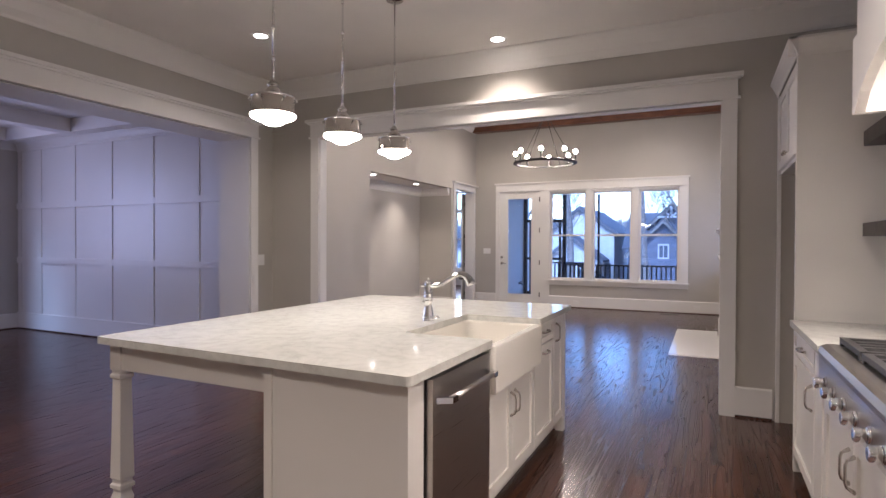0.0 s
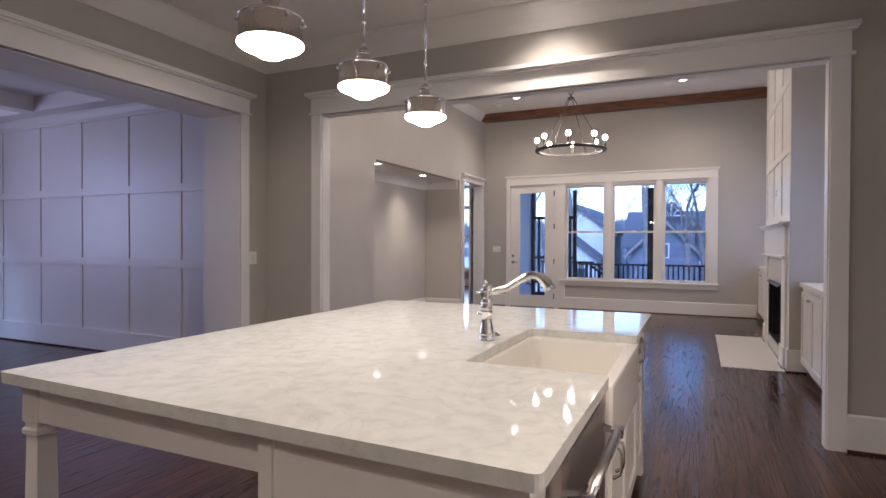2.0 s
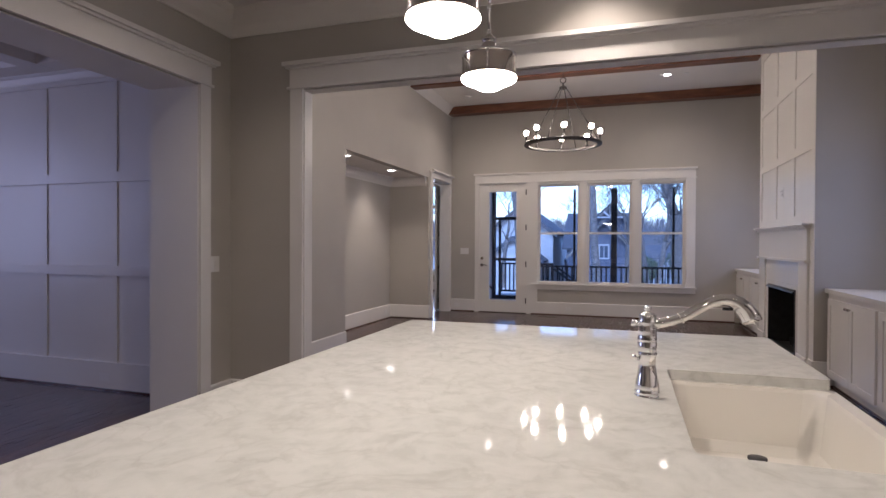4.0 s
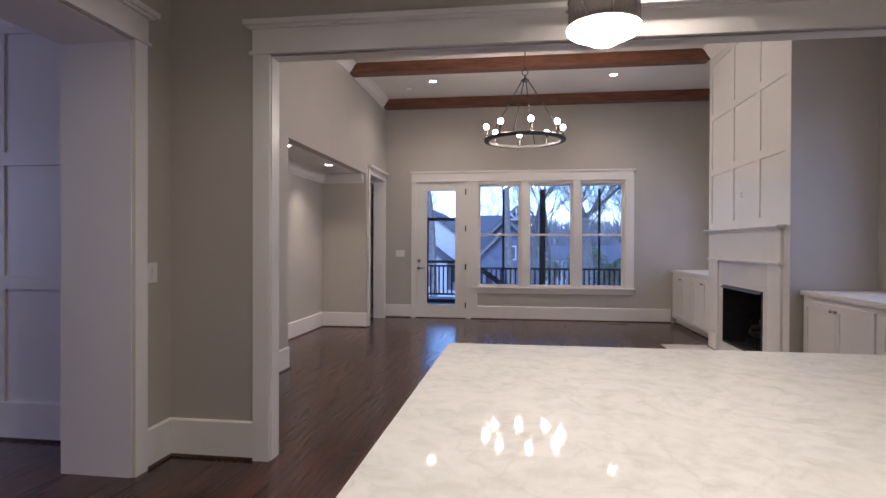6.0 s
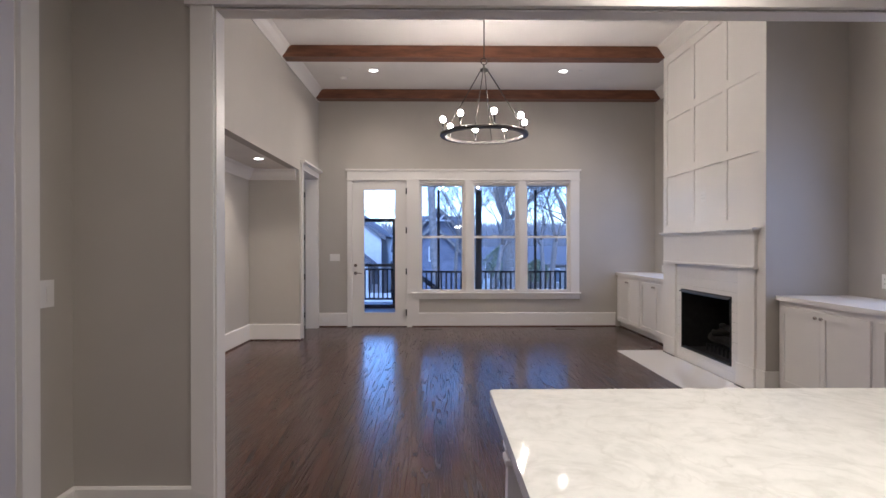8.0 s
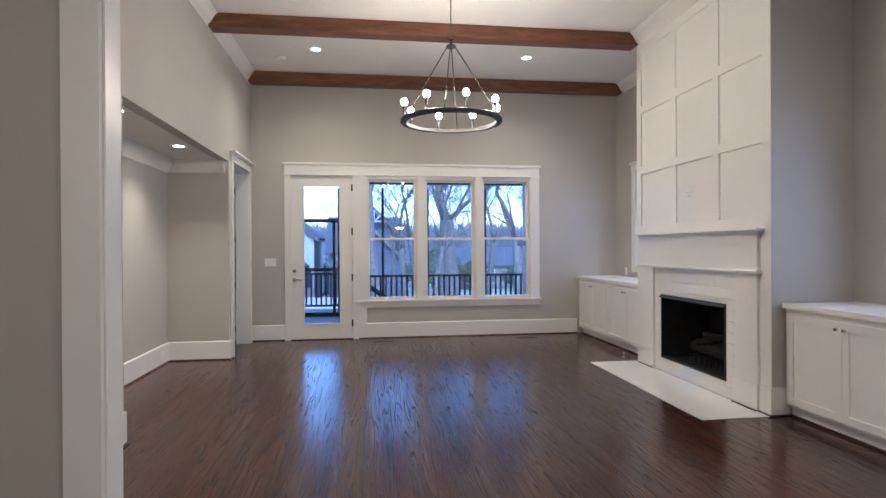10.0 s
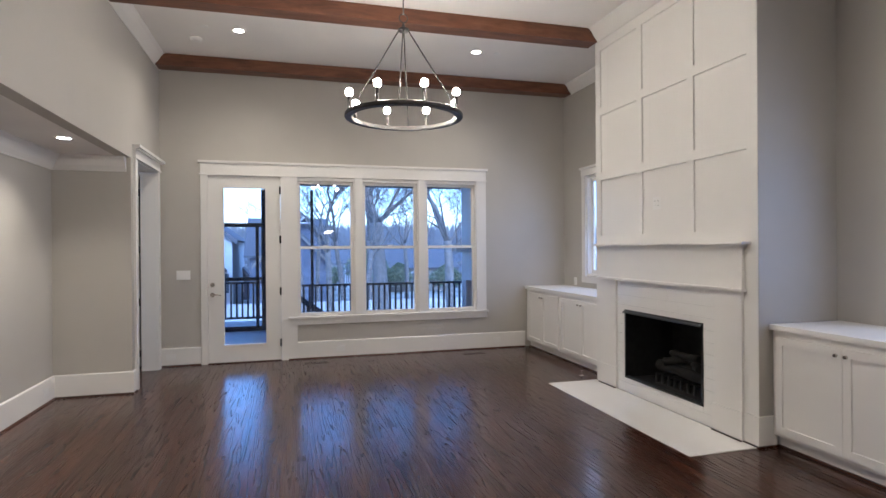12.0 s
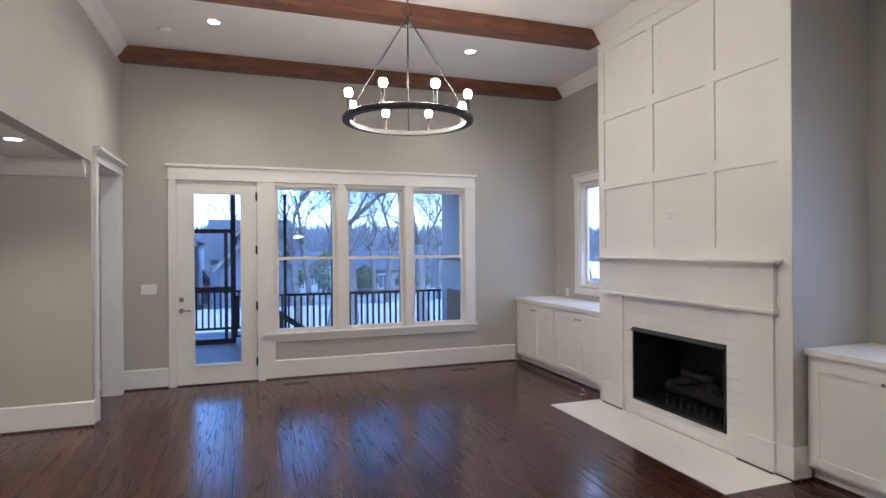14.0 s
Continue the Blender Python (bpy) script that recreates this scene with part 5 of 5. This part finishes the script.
DARK_GLASS = mat("dark_window_glass", (0.09, 0.11, 0.14), 0.05)
GZ, PYY = -2.6, 15.4

deck = tagged(new("floor_deck"), "grey painted porch deck behind the house", "deck", "", "structure")
y = 11.67
while y < 15.55:
    part("deck_board", boxes((-4.61, 1.6, y, y + 0.135, -0.15, -0.12), round_by=0.003), DECKING, deck)
    y += 0.14
part("joist_skirt", boxes((-4.61, 1.6, 15.55, 15.6, -0.4, -0.13)), DARK_PAINT, deck)
for x in (-4.5, -1.5, 1.4):
    part("pier", boxes((x - 0.1, x + 0.1, 15.3, 15.5, GZ, -0.16)), DARK_PAINT, deck)
structure("wall_porch_west", boxes((-4.615, -4.585, 11.665, 15.92, -0.4, 3.4)), STUCCO, "pale stucco outside wall beside the porch", "wall")
structure("ceiling_porch", boxes((-4.58, 1.75, 11.665, 15.6, 2.95, 3.05)), PORCH_PAINT, "pale painted porch ceiling", "ceiling")
structure("trim_porch_header", boxes((-4.58, 1.75, PYY - 0.08, PYY + 0.08, 2.775, 2.95)), DARK_PAINT, "dark porch header beam", "beam")


def porch_post(x, w):
    p = thing("porch_post", (x, PYY, -0.12), "dark painted square porch post", "post", "porch posts")
    part("shaft", boxes((-w / 2, w / 2, -w / 2, w / 2, 0.0, 2.80), round_by=0.004), DARK_PAINT, p)


for x, w in ((-2.47, 0.055), (-1.52, 0.14), (-0.17, 0.055)):
    porch_post(x, w)
rail = thing("porch_railing", (-1.3, PYY, -0.12), "dark painted porch railing with square balusters", "railing")
part("top_rail", boxes((-2.1, 2.0, -0.045, 0.045, 0.845, 0.89), round_by=0.004), DARK_PAINT, rail)
part("bottom_rail", boxes((-2.1, 2.0, -0.025, 0.025, 0.10, 0.145), round_by=0.004), DARK_PAINT, rail)
for k in range(35):
    x = -2.05 + k * 0.118
    part("baluster", boxes((x - 0.019, x + 0.019, -0.019, 0.019, 0.145, 0.845)), DARK_PAINT, rail)
sd = thing("screen_door", (-3.95, PYY, -0.12), "dark framed screen door standing in the porch screen", "screen door")
for r in ((-0.62, -0.53, 0.0, 2.80), (0.50, 0.59, 0.0, 2.80)):
    part("post", boxes((r[0], r[1], -0.045, 0.045, r[2], r[3]), round_by=0.003), DARK_PAINT, sd)
for z0, z1 in ((0.0, 0.09), (0.99, 1.06), (2.05, 2.13)):
    part("rail", boxes((-0.53, 0.50, -0.03, 0.03, z0, z1), round_by=0.003), DARK_PAINT, sd)
for x in (-0.42, 0.42):
    part("stile", boxes((x - 0.03, x + 0.03, -0.028, 0.028, 0.09, 2.05)), DARK_PAINT, sd)
lr = thing("landing_railing", (-3.9, 16.9, -0.12), "dark railing of the stair landing beyond the porch", "railing")
part("top_rail", boxes((-0.8, 0.75, -0.045, 0.045, 0.84, 0.89), round_by=0.004), DARK_PAINT, lr)
part("bottom_rail", boxes((-0.8, 0.75, -0.025, 0.025, 0.06, 0.11), round_by=0.004), DARK_PAINT, lr)
for k in range(13):
    x = -0.74 + k * 0.118
    part("baluster", boxes((x - 0.019, x + 0.019, -0.019, 0.019, 0.11, 0.84)), DARK_PAINT, lr)
part("landing", boxes((-0.8, 0.75, -1.29, 0.1, -0.05, 0.0)), DECKING, lr)
part("landing_post", boxes((-0.78, -0.68, -0.05, 0.05, GZ + 0.12, -0.05)), DARK_PAINT, lr)
part("landing_post", boxes((0.63, 0.73, -0.05, 0.05, GZ + 0.12, -0.05)), DARK_PAINT, lr)
st = thing("porch_stair", (-3.1, 16.6, GZ), "dark wooden stair going down from the landing", "stair")
for k in range(12):
    part("tread", boxes((0.0 + k * 0.27, 0.29 + k * 0.27, -0.55, 0.35, 2.30 - k * 0.195, 2.34 - k * 0.195)), DECKING, st)
for y in (-0.55, 0.33):
    bm = bmesh.new()
    tube(bm, (0.0, y, 3.28), (3.3, y, 0.95), 0.035, sides=6)
    part("handrail", bm, DARK_PAINT, st)
    bm = bmesh.new()
    tube(bm, (0.0, y, 2.25), (3.3, y, -0.05), 0.06, sides=4)
    part("stringer", bm, DARK_PAINT, st)
    for k in range(9):
        x = 0.2 + k * 0.37
        part("baluster", boxes((x - 0.018, x + 0.018, y - 0.018, y + 0.018, 2.2 - x * 0.706, 3.25 - x * 0.706)), DARK_PAINT, st)
hb = thing("hose_bib", (-4.585, 14.97, 0.21), "dark metal hose tap on the stucco wall", "tap")
bm = bmesh.new()
tube(bm, (0, 0, 0), (0.012, 0, 0), 0.04, 0.036, 16)
tube(bm, (0.01, 0, 0), (0.09, 0, 0), 0.014, sides=10)
tube(bm, (0.075, 0, 0), (0.10, 0, -0.05), 0.016, sides=10)
part("spout", bm, IRON, hb)
bm = bmesh.new()
tube(bm, (0.055, 0, 0.01), (0.055, 0, 0.045), 0.006, sides=8)
lathe(bm, [(0.012, 0.042), (0.032, 0.045), (0.032, 0.053), (0.012, 0.056)], (0.055, 0, 0), 14)
part("wheel_handle", bm, IRON, hb)
pc = thing("porch_fireplace", (1.03, 14.3, -0.12), "pale stucco outdoor fireplace with a dark opening", "outdoor fireplace")
part("chimney", boxes((-0.42, 0.5, -0.75, -0.45, 0.0, 3.07), (-0.42, 0.5, 0.45, 0.75, 0.0, 3.07), (-0.42, 0.5, -0.45, 0.45, 0.95, 3.07), (0.1, 0.5, -0.45, 0.45, 0.0, 0.95)), STUCCO, pc)
part("firebox", boxes((-0.38, 0.10, -0.449, 0.449, 0.002, 0.02), (0.08, 0.10, -0.449, 0.449, 0.02, 0.949)), SOOT, pc, "dark sooty firebox")
part("mantel", boxes((-0.56, -0.42, -0.68, 0.68, 1.52, 1.62), round_by=0.005), SHELF_WOOD, pc, "dark timber mantel")

# ---- ground, road and neighbours ----
bm = bmesh.new()
n = 60
xs = [-400 + 800 * k / n for k in range(n + 1)]
ys = [-120 + 520 * k / n for k in range(n + 1)]
grid = [[bm.verts.new((x, y, GZ - 0.018 * max(0, min(y - 20, 40)) + 0.055 * max(0, y - 95) + 0.25 * noise.noise((x * 0.05, y * 0.05, 0)) * (1 if y > 30 else 0.2))) for x in xs] for y in ys]
for j in range(n):
    for i in range(n):
        bm.faces.new((grid[j][i], grid[j][i + 1], grid[j + 1][i + 1], grid[j + 1][i])).smooth = True
structure("ground", bm, LAWN, "pale dormant lawn falling away behind the house", "ground")
structure("road", boxes((-60, 60, 25.5, 31.0, GZ - 0.3, GZ + 0.06)), CONCRETE, "pale concrete lane behind the garden", "road")
fence = thing("garden_fence", (0, 34.5, GZ - 0.3), "pale weathered board fence along the lane", "fence")
bm = bmesh.new()
rr = random.Random(3)
for k in range(280):
    x = -24 + k * 0.17
    box(bm, x, x + 0.15, -0.012, 0.012, 0.05, 1.55 + rr.uniform(-0.02, 0.02))
ob = part("pickets", bm, SIDING_PALE, fence)
ob["kind"] = "stuff"


def house(name, at, w, d, eave, ridge, wall, roof, label, along="y", windows=(), group=""):
    """A gabled house; along says which way the ridge runs. Windows: (x, z, width, height) on the face that looks at us."""
    h = thing(name, at, label, "house", group)
    bm = bmesh.new()
    if along == "y":
        prism(bm, [(-w / 2, 0), (w / 2, 0), (w / 2, eave), (0, ridge), (-w / 2, eave)], "y", 0, d)
    else:
        prism(bm, [(0, 0), (d, 0), (d, eave), (d / 2, ridge), (0, eave)], "x", -w / 2, w / 2)
    part("wall", bm, wall, h)
    bm = bmesh.new()
    o, t = 0.4, 0.16
    if along == "y":
        s = (ridge - eave) / (w / 2)
        prism(bm, [(-w / 2 - o, eave - o * s), (0, ridge), (w / 2 + o, eave - o * s), (w / 2 + o, eave - o * s + t), (0, ridge + t), (-w / 2 - o, eave - o * s + t)], "y", -o, d + o)
    else:
        s = (ridge - eave) / (d / 2)
        prism(bm, [(-o, eave - o * s), (d / 2, ridge), (d + o, eave - o * s), (d + o, eave - o * s + t), (d / 2, ridge + t), (-o, eave - o * s + t)], "x", -w / 2 - o, w / 2 + o)
    part("roof", bm, roof, h)
    if along == "y":
        bm = bmesh.new()
        s = (ridge - eave) / (w / 2)
        for sg in (-1, 1):
            prism(bm, [(sg * (w / 2 + o), eave - o * s - 0.22), (sg * (w / 2 + o), eave - o * s), (0, ridge), (0, ridge - 0.22)], "y", -o - 0.03, -o)
        part("bargeboard", bm, SIDING_TAN if wall is SIDING_DARK else SHINGLE, h)
    for x, z, ww, hh in windows:
        win = part("window", boxes((x - ww / 2 - 0.1, x + ww / 2 + 0.1, -0.05, 0.0, z - 0.1, z), (x - ww / 2 - 0.1, x + ww / 2 + 0.1, -0.05, 0.0, z + hh, z + hh + 0.12), (x - ww / 2 - 0.1, x - ww / 2, -0.05, 0.0, z, z + hh), (x + ww / 2, x + ww / 2 + 0.1, -0.05, 0.0, z, z + hh), (x - 0.025, x + 0.025, -0.04, 0.0, z, z + hh)), SIDING_PALE, h)
        part("pane", boxes((x - ww / 2, x + ww / 2, -0.02, -0.005, z, z + hh)), DARK_GLASS, win)
    return h


house("neighbour_house", (-10.1, 50.0, GZ - 0.5), 5.8, 12, 5.45, 7.6, SIDING_PALE, SHINGLE, "pale sided house with a steep dark gable roof", "y", ((2.2, 1.2, 0.9, 1.5), (-1.8, 1.2, 0.9, 1.5)))
house("neighbour_porch", (-10.2, 47.2, GZ - 0.5), 4.4, 2.7, 3.2, 4.9, SIDING_PALE, SHINGLE, "pale sided front wing with dark sloping gable boards", "y", ((0.9, 1.0, 0.8, 1.3),))
house("dark_house", (-3.0, 48.0, GZ - 0.8), 5.6, 9, 4.5, 7.3, SIDING_DARK, SHINGLE, "dark slate house with a white trussed gable", "x", ((2.0, 1.6, 1.1, 1.6),))
g = house("dark_house_wing", (-2.35, 46.0, GZ - 0.8), 3.2, 6.0, 6.2, 7.7, SIDING_DARK, SHINGLE, "dark front gable wing with white truss and window", "y", ((0.0, 3.5, 1.0, 1.5), (0.0, 0.9, 1.0, 1.5)))
house("dark_house_porch", (-2.7, 42.6, GZ - 0.8), 4.4, 3.3, 4.2, 6.4, SIDING_DARK, SHINGLE, "dark lower front gable with a small white window", "y", ((0.0, 3.75, 0.55, 0.85),))
bm = bmesh.new()
for a, b in (((0, -0.5, 7.6), (0, -0.5, 6.75)), ((-1.0, -0.5, 6.75), (1.0, -0.5, 6.75)), ((0, -0.5, 6.75), (-0.5, -0.5, 7.2)), ((0, -0.5, 6.75), (0.5, -0.5, 7.2))):
    tube(bm, a, b, 0.08, sides=6)
part("truss", bm, SIDING_PALE, g, "white gable truss")
for x, y, w, wall, along, win, eave, ridge in (
        (-27, 66, 10, SIDING_PALE, "y", ((0, 3.0, 1, 1.2), (-2, 0.8, 1, 1.5), (2, 0.8, 1, 1.5)), 3.0, 5.2), (11.0, 64, 8.0, SIDING_TAN, "x", ((-2.6, 0.9, 1.0, 1.4), (-0.4, 0.9, 1.0, 1.4), (2.4, 0.9, 1.0, 1.4)), 2.9, 4.7),
        (24, 76, 10, SIDING_DARK, "y", ((0, 2.9, 1.1, 1.2), (2.4, 0.8, 1, 1.4)), 3.0, 5.0), (3.5, 86, 9, SIDING_PALE, "x", ((-3, 1.0, 1.1, 1.5), (2, 1.0, 1.1, 1.5)), 2.9, 4.6), (-13.5, 92, 9, SIDING_PALE, "y", ((0, 2.9, 1.1, 1.2), (-2.2, 0.8, 1, 1.5)), 3.0, 5.2),
        (40, 88, 12, SIDING_PALE, "x", ((-3, 1.0, 1.1, 1.5), (2, 1.0, 1.1, 1.5)), 2.9, 4.6), (-38, 90, 11, SIDING_TAN, "x", ((0, 1.0, 1.1, 1.5),), 2.9, 4.6), (17, 92, 7, SIDING_PALE, "y", ((0, 2.8, 1.1, 1.2),), 2.8, 4.8)):
    house("distant_house", (x, y, GZ - 0.9), w, 8, eave, ridge, wall, SHINGLE, "small gabled house down the slope", along, win, "distant houses")
house("garden_shed", (-7.5, 60.0, GZ - 0.9), 1.7, 2.2, 2.5, 3.5, SIDING_DARK, SHINGLE, "small grey shed with white gable boards", "y", ((0.0, 1.0, 0.6, 0.9),))


# ---- bare winter trees ----
def limb(bm, rng, p, d, length, r, depth, sides):
    n = 4 if depth > 1 else 3
    pts, rad = [p.copy()], [r]
    for k in range(n):
        d = (d + Vector((rng.uniform(-1, 1), rng.uniform(-1, 1), rng.uniform(-0.3, 0.6))) * 0.16).normalized()
        p = p + d * length / n
        pts.append(p.copy())
        rad.append(r * (1 - 0.42 * (k + 1) / n))
    sweep(bm, pts, rad, sides)
    if depth == 0:
        return
    kids = rng.choice((3, 3, 4))
    for k in range(kids):
        at = pts[-1] if k < 2 else pts[rng.randint(1, n - 1)]
        turn = Vector((rng.uniform(-1, 1), rng.uniform(-1, 1), rng.uniform(-0.25, 0.7))).normalized()
        limb(bm, rng, at.copy(), (d * 0.8 + turn * 0.75).normalized(), length * rng.uniform(0.58, 0.82), max(0.011, rad[-1] * rng.uniform(0.55, 0.85)), depth - 1, max(3, sides - 2))


def bare_tree(x, y, trunk, r, seed, depth=5, arms=4, spread=0.55, reach=0.95):
    """A short trunk that parts into steep arms, each of which forks down to twigs."""
    rng = random.Random(seed)
    z = GZ - 0.018 * max(0, min(y - 20, 40)) - 0.4
    t = thing("bare_tree", (x, y, z), "leafless winter tree with a grey trunk and fine branches", "tree", "bare trees")
    bm = bmesh.new()
    pts, rad = [], []
    p, d = Vector((0, 0, 0)), Vector((0, 0, 1))
    for k in range(7):
        pts.append(p.copy())
        rad.append(r * (1.3, 1.06, 1.0, 0.97, 0.94, 0.91, 0.86)[k])
        d = (d + Vector((rng.uniform(-1, 1), rng.uniform(-1, 1), 0)) * 0.05).normalized()
        p = p + d * trunk / 6
    sweep(bm, pts, rad, 12)
    part("trunk", bm, BARK, t)
    bm = bmesh.new()
    for k in range(arms):
        a = (k + rng.uniform(-0.25, 0.25)) * math.tau / arms + seed
        out = Vector((math.cos(a), math.sin(a), 0)) * spread * (0.45 if k == 0 else rng.uniform(0.7, 1.3))
        start = pts[-1] - d * (0.05 if k < 2 else trunk * rng.uniform(0.0, 0.14))
        limb(bm, rng, start, (d + out).normalized(), trunk * reach * rng.uniform(0.42, 0.6), r * (0.66 if k == 0 else rng.uniform(0.22, 0.42)), depth, 8)
    part("branches", bm, BARK, t)


for x, y, trunk, r, seed, arms, spread in (
        (1.33, 30.0, 5.9, 0.36, 3, 5, 0.75), (-2.34, 28.0, 8.0, 0.19, 8, 4, 0.45), (-6.4, 30.0, 8.0, 0.2, 71, 4, 0.5), (-0.9, 33.0, 4.6, 0.16, 12, 4, 0.45), (0.1, 35.5, 5.2, 0.15, 31, 4, 0.4), (-0.2, 27.0, 4.6, 0.11, 15, 4, 0.4), (3.6, 26.0, 4.9, 0.2, 21, 5, 0.8),
        (5.6, 24.5, 4.4, 0.18, 5, 5, 0.8), (4.6, 37.0, 5.2, 0.18, 33, 4, 0.6), (8.0, 34.0, 5.0, 0.2, 37, 5, 0.7), (11.5, 40.0, 6.0, 0.24, 41, 5, 0.7), (15.5, 37.0, 5.5, 0.22, 43, 4, 0.7), (-8.3, 28.5, 5.5, 0.18, 47, 4, 0.6), (-17, 52, 6, 0.25, 51, 4, 0.6),
        (20, 47, 6, 0.25, 53, 4, 0.7), (-5.6, 58.0, 5.0, 0.16, 57, 4, 0.6), (-9.5, 40, 5.0, 0.15, 59, 4, 0.5), (2.6, 44, 5.5, 0.2, 61, 5, 0.6), (7.0, 52, 5.5, 0.2, 63, 5, 0.6), (-1.2, 41.0, 5.5, 0.14, 65, 4, 0.5), (14, 55, 5.5, 0.2, 67, 4, 0.6)):
    bare_tree(x, y, trunk, r, seed, 4, arms, spread)


def shrub(x, y, r, h, seed):
    rng = random.Random(seed)
    s = thing("evergreen_shrub", (x, y, GZ - 0.1), "dense dark evergreen shrub beyond the railing", "shrub", "evergreen shrubs")
    verts, faces = [], []
    for k in range(2600):
        u = rng.uniform(0, 1) ** 0.5
        a, z = rng.uniform(0, math.tau), rng.uniform(0.1, 1)
        rad = r * math.sin(math.pi * min(0.95, z * 0.8 + 0.15)) * (0.55 + 0.45 * u) * (1 + 0.7 * noise.noise((math.cos(a) * 1.7, math.sin(a) * 1.7 + z * 2.5, seed * 3.7)))
        c = Vector((rad * math.cos(a), rad * math.sin(a), h * z))
        q = Euler((rng.uniform(0, 6), rng.uniform(0, 6), rng.uniform(0, 6))).to_matrix()
        sz = rng.uniform(0.09, 0.17)
        m = len(verts)
        verts += [tuple(c + q @ Vector(v) * sz) for v in ((-1, 0, 0), (0, -0.45, 0.1), (1, 0, 0), (0, 0.45, 0.1))]
        faces.append((m, m + 1, m + 2, m + 3))
    me = bpy.data.meshes.new("foliage")
    me.from_pydata(verts, [], faces)
    me.materials.append(LEAF)
    f = new("foliage", me)
    f.parent = s
    f["kind"] = "stuff"


shrub(4.9, 62.5, 2.4, 4.2, 1)
shrub(13.0, 60.5, 1.5, 2.4, 2)
shrub(8.2, 62.0, 1.2, 2.6, 3)
shrub(0.4, 64.0, 1.6, 2.9, 4)


def far_woods(count, near, far, tall, thick, seed, label):
    verts, faces = [], []
    rng = random.Random(seed)
    for k in range(count):
        y = rng.uniform(near, far)
        x = rng.uniform(-0.9, 1.1) * y
        z = GZ - 0.72 + 0.055 * max(0, y - 95)
        hgt, wid = rng.uniform(*tall), rng.uniform(*thick)
        for j in range(rng.choice((4, 5, 6))):
            lx, ly = rng.uniform(-0.3, 0.3) * hgt, rng.uniform(-1, 1)
            m = len(verts)
            w = wid if j == 0 else wid * 0.5
            base = z + hgt * (0.0 if j == 0 else rng.uniform(0.15, 0.6))
            verts += [(x - w, y, base), (x + w, y, base), (x, y + w, base), (x + lx * (j > 0) + rng.uniform(-0.3, 0.3), y + ly, base + (hgt if j == 0 else hgt * rng.uniform(0.25, 0.45)))]
            faces += [(m, m + 1, m + 3), (m + 1, m + 2, m + 3), (m + 2, m, m + 3)]
    me = bpy.data.meshes.new("far_woods")
    me.from_pydata(verts, [], faces)
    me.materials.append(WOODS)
    tagged(new("far_woods", me), label, "woods", "", "stuff")


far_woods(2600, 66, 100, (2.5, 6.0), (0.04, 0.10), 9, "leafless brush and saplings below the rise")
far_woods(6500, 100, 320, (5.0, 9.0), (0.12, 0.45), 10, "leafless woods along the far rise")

# ---- oak floor boards, last ----
flo = tagged(new("floor"), "dark stained oak strip floor with a glossy finish", "floor", "", "structure")
PW, GAP = 0.0826, 0.0003
near_bits, far_bits = [], []
rng = random.Random(5)
x = -9.48
while x < 1.42:
    lo, hi = (-2.66, 15.85) if x < -4.65 else (-2.66, 11.60)
    y = lo - rng.uniform(0, 1.2)
    while y < hi:
        length = rng.uniform(0.7, 1.75)
        a, b = max(y, lo), min(y + length, hi)
        y += length
        if b - a < 0.02:
            continue
        near = -3.60 < x < -0.35 and a > 4.6 and b < 10.2
        (near_bits if near else far_bits).append((x, a, b))
    x += PW


def board(verts, faces, x0, x1, y0, y1):
    n = len(verts)
    e = 0.0001
    verts += [(x0, y0, -0.006), (x1, y0, -0.006), (x1, y1, -0.006), (x0, y1, -0.006), (x0, y0, -e), (x1, y0, -e), (x1, y1, -e), (x0, y1, -e),
              (x0 + e, y0 + e, 0), (x1 - e, y0 + e, 0), (x1 - e, y1 - e, 0), (x0 + e, y1 - e, 0)]
    for k in range(4):
        j = (k + 1) % 4
        faces += [(n + k, n + j, n + 4 + j, n + 4 + k), (n + 4 + k, n + 4 + j, n + 8 + j, n + 8 + k)]
    faces.append((n + 8, n + 9, n + 10, n + 11))


def board_mesh(rows):
    verts, faces = [], []
    for r in rows:
        board(verts, faces, *r)
    me = bpy.data.meshes.new("floorboard")
    me.from_pydata(verts, [], faces)
    me.materials.append(FLOOR)
    return me


for x, a, b in near_bits:
    ob = new("floorboard", board_mesh([(GAP, PW - GAP, 0, b - a - GAP)]))
    ob.location = (x, a, 0)
    ob.parent = flo
ob = new("floorboards", board_mesh([(x + GAP, x + PW - GAP, a, b - GAP) for x, a, b in far_bits]))
ob.parent = flo
tagged(ob, "", "", "", "stuff")
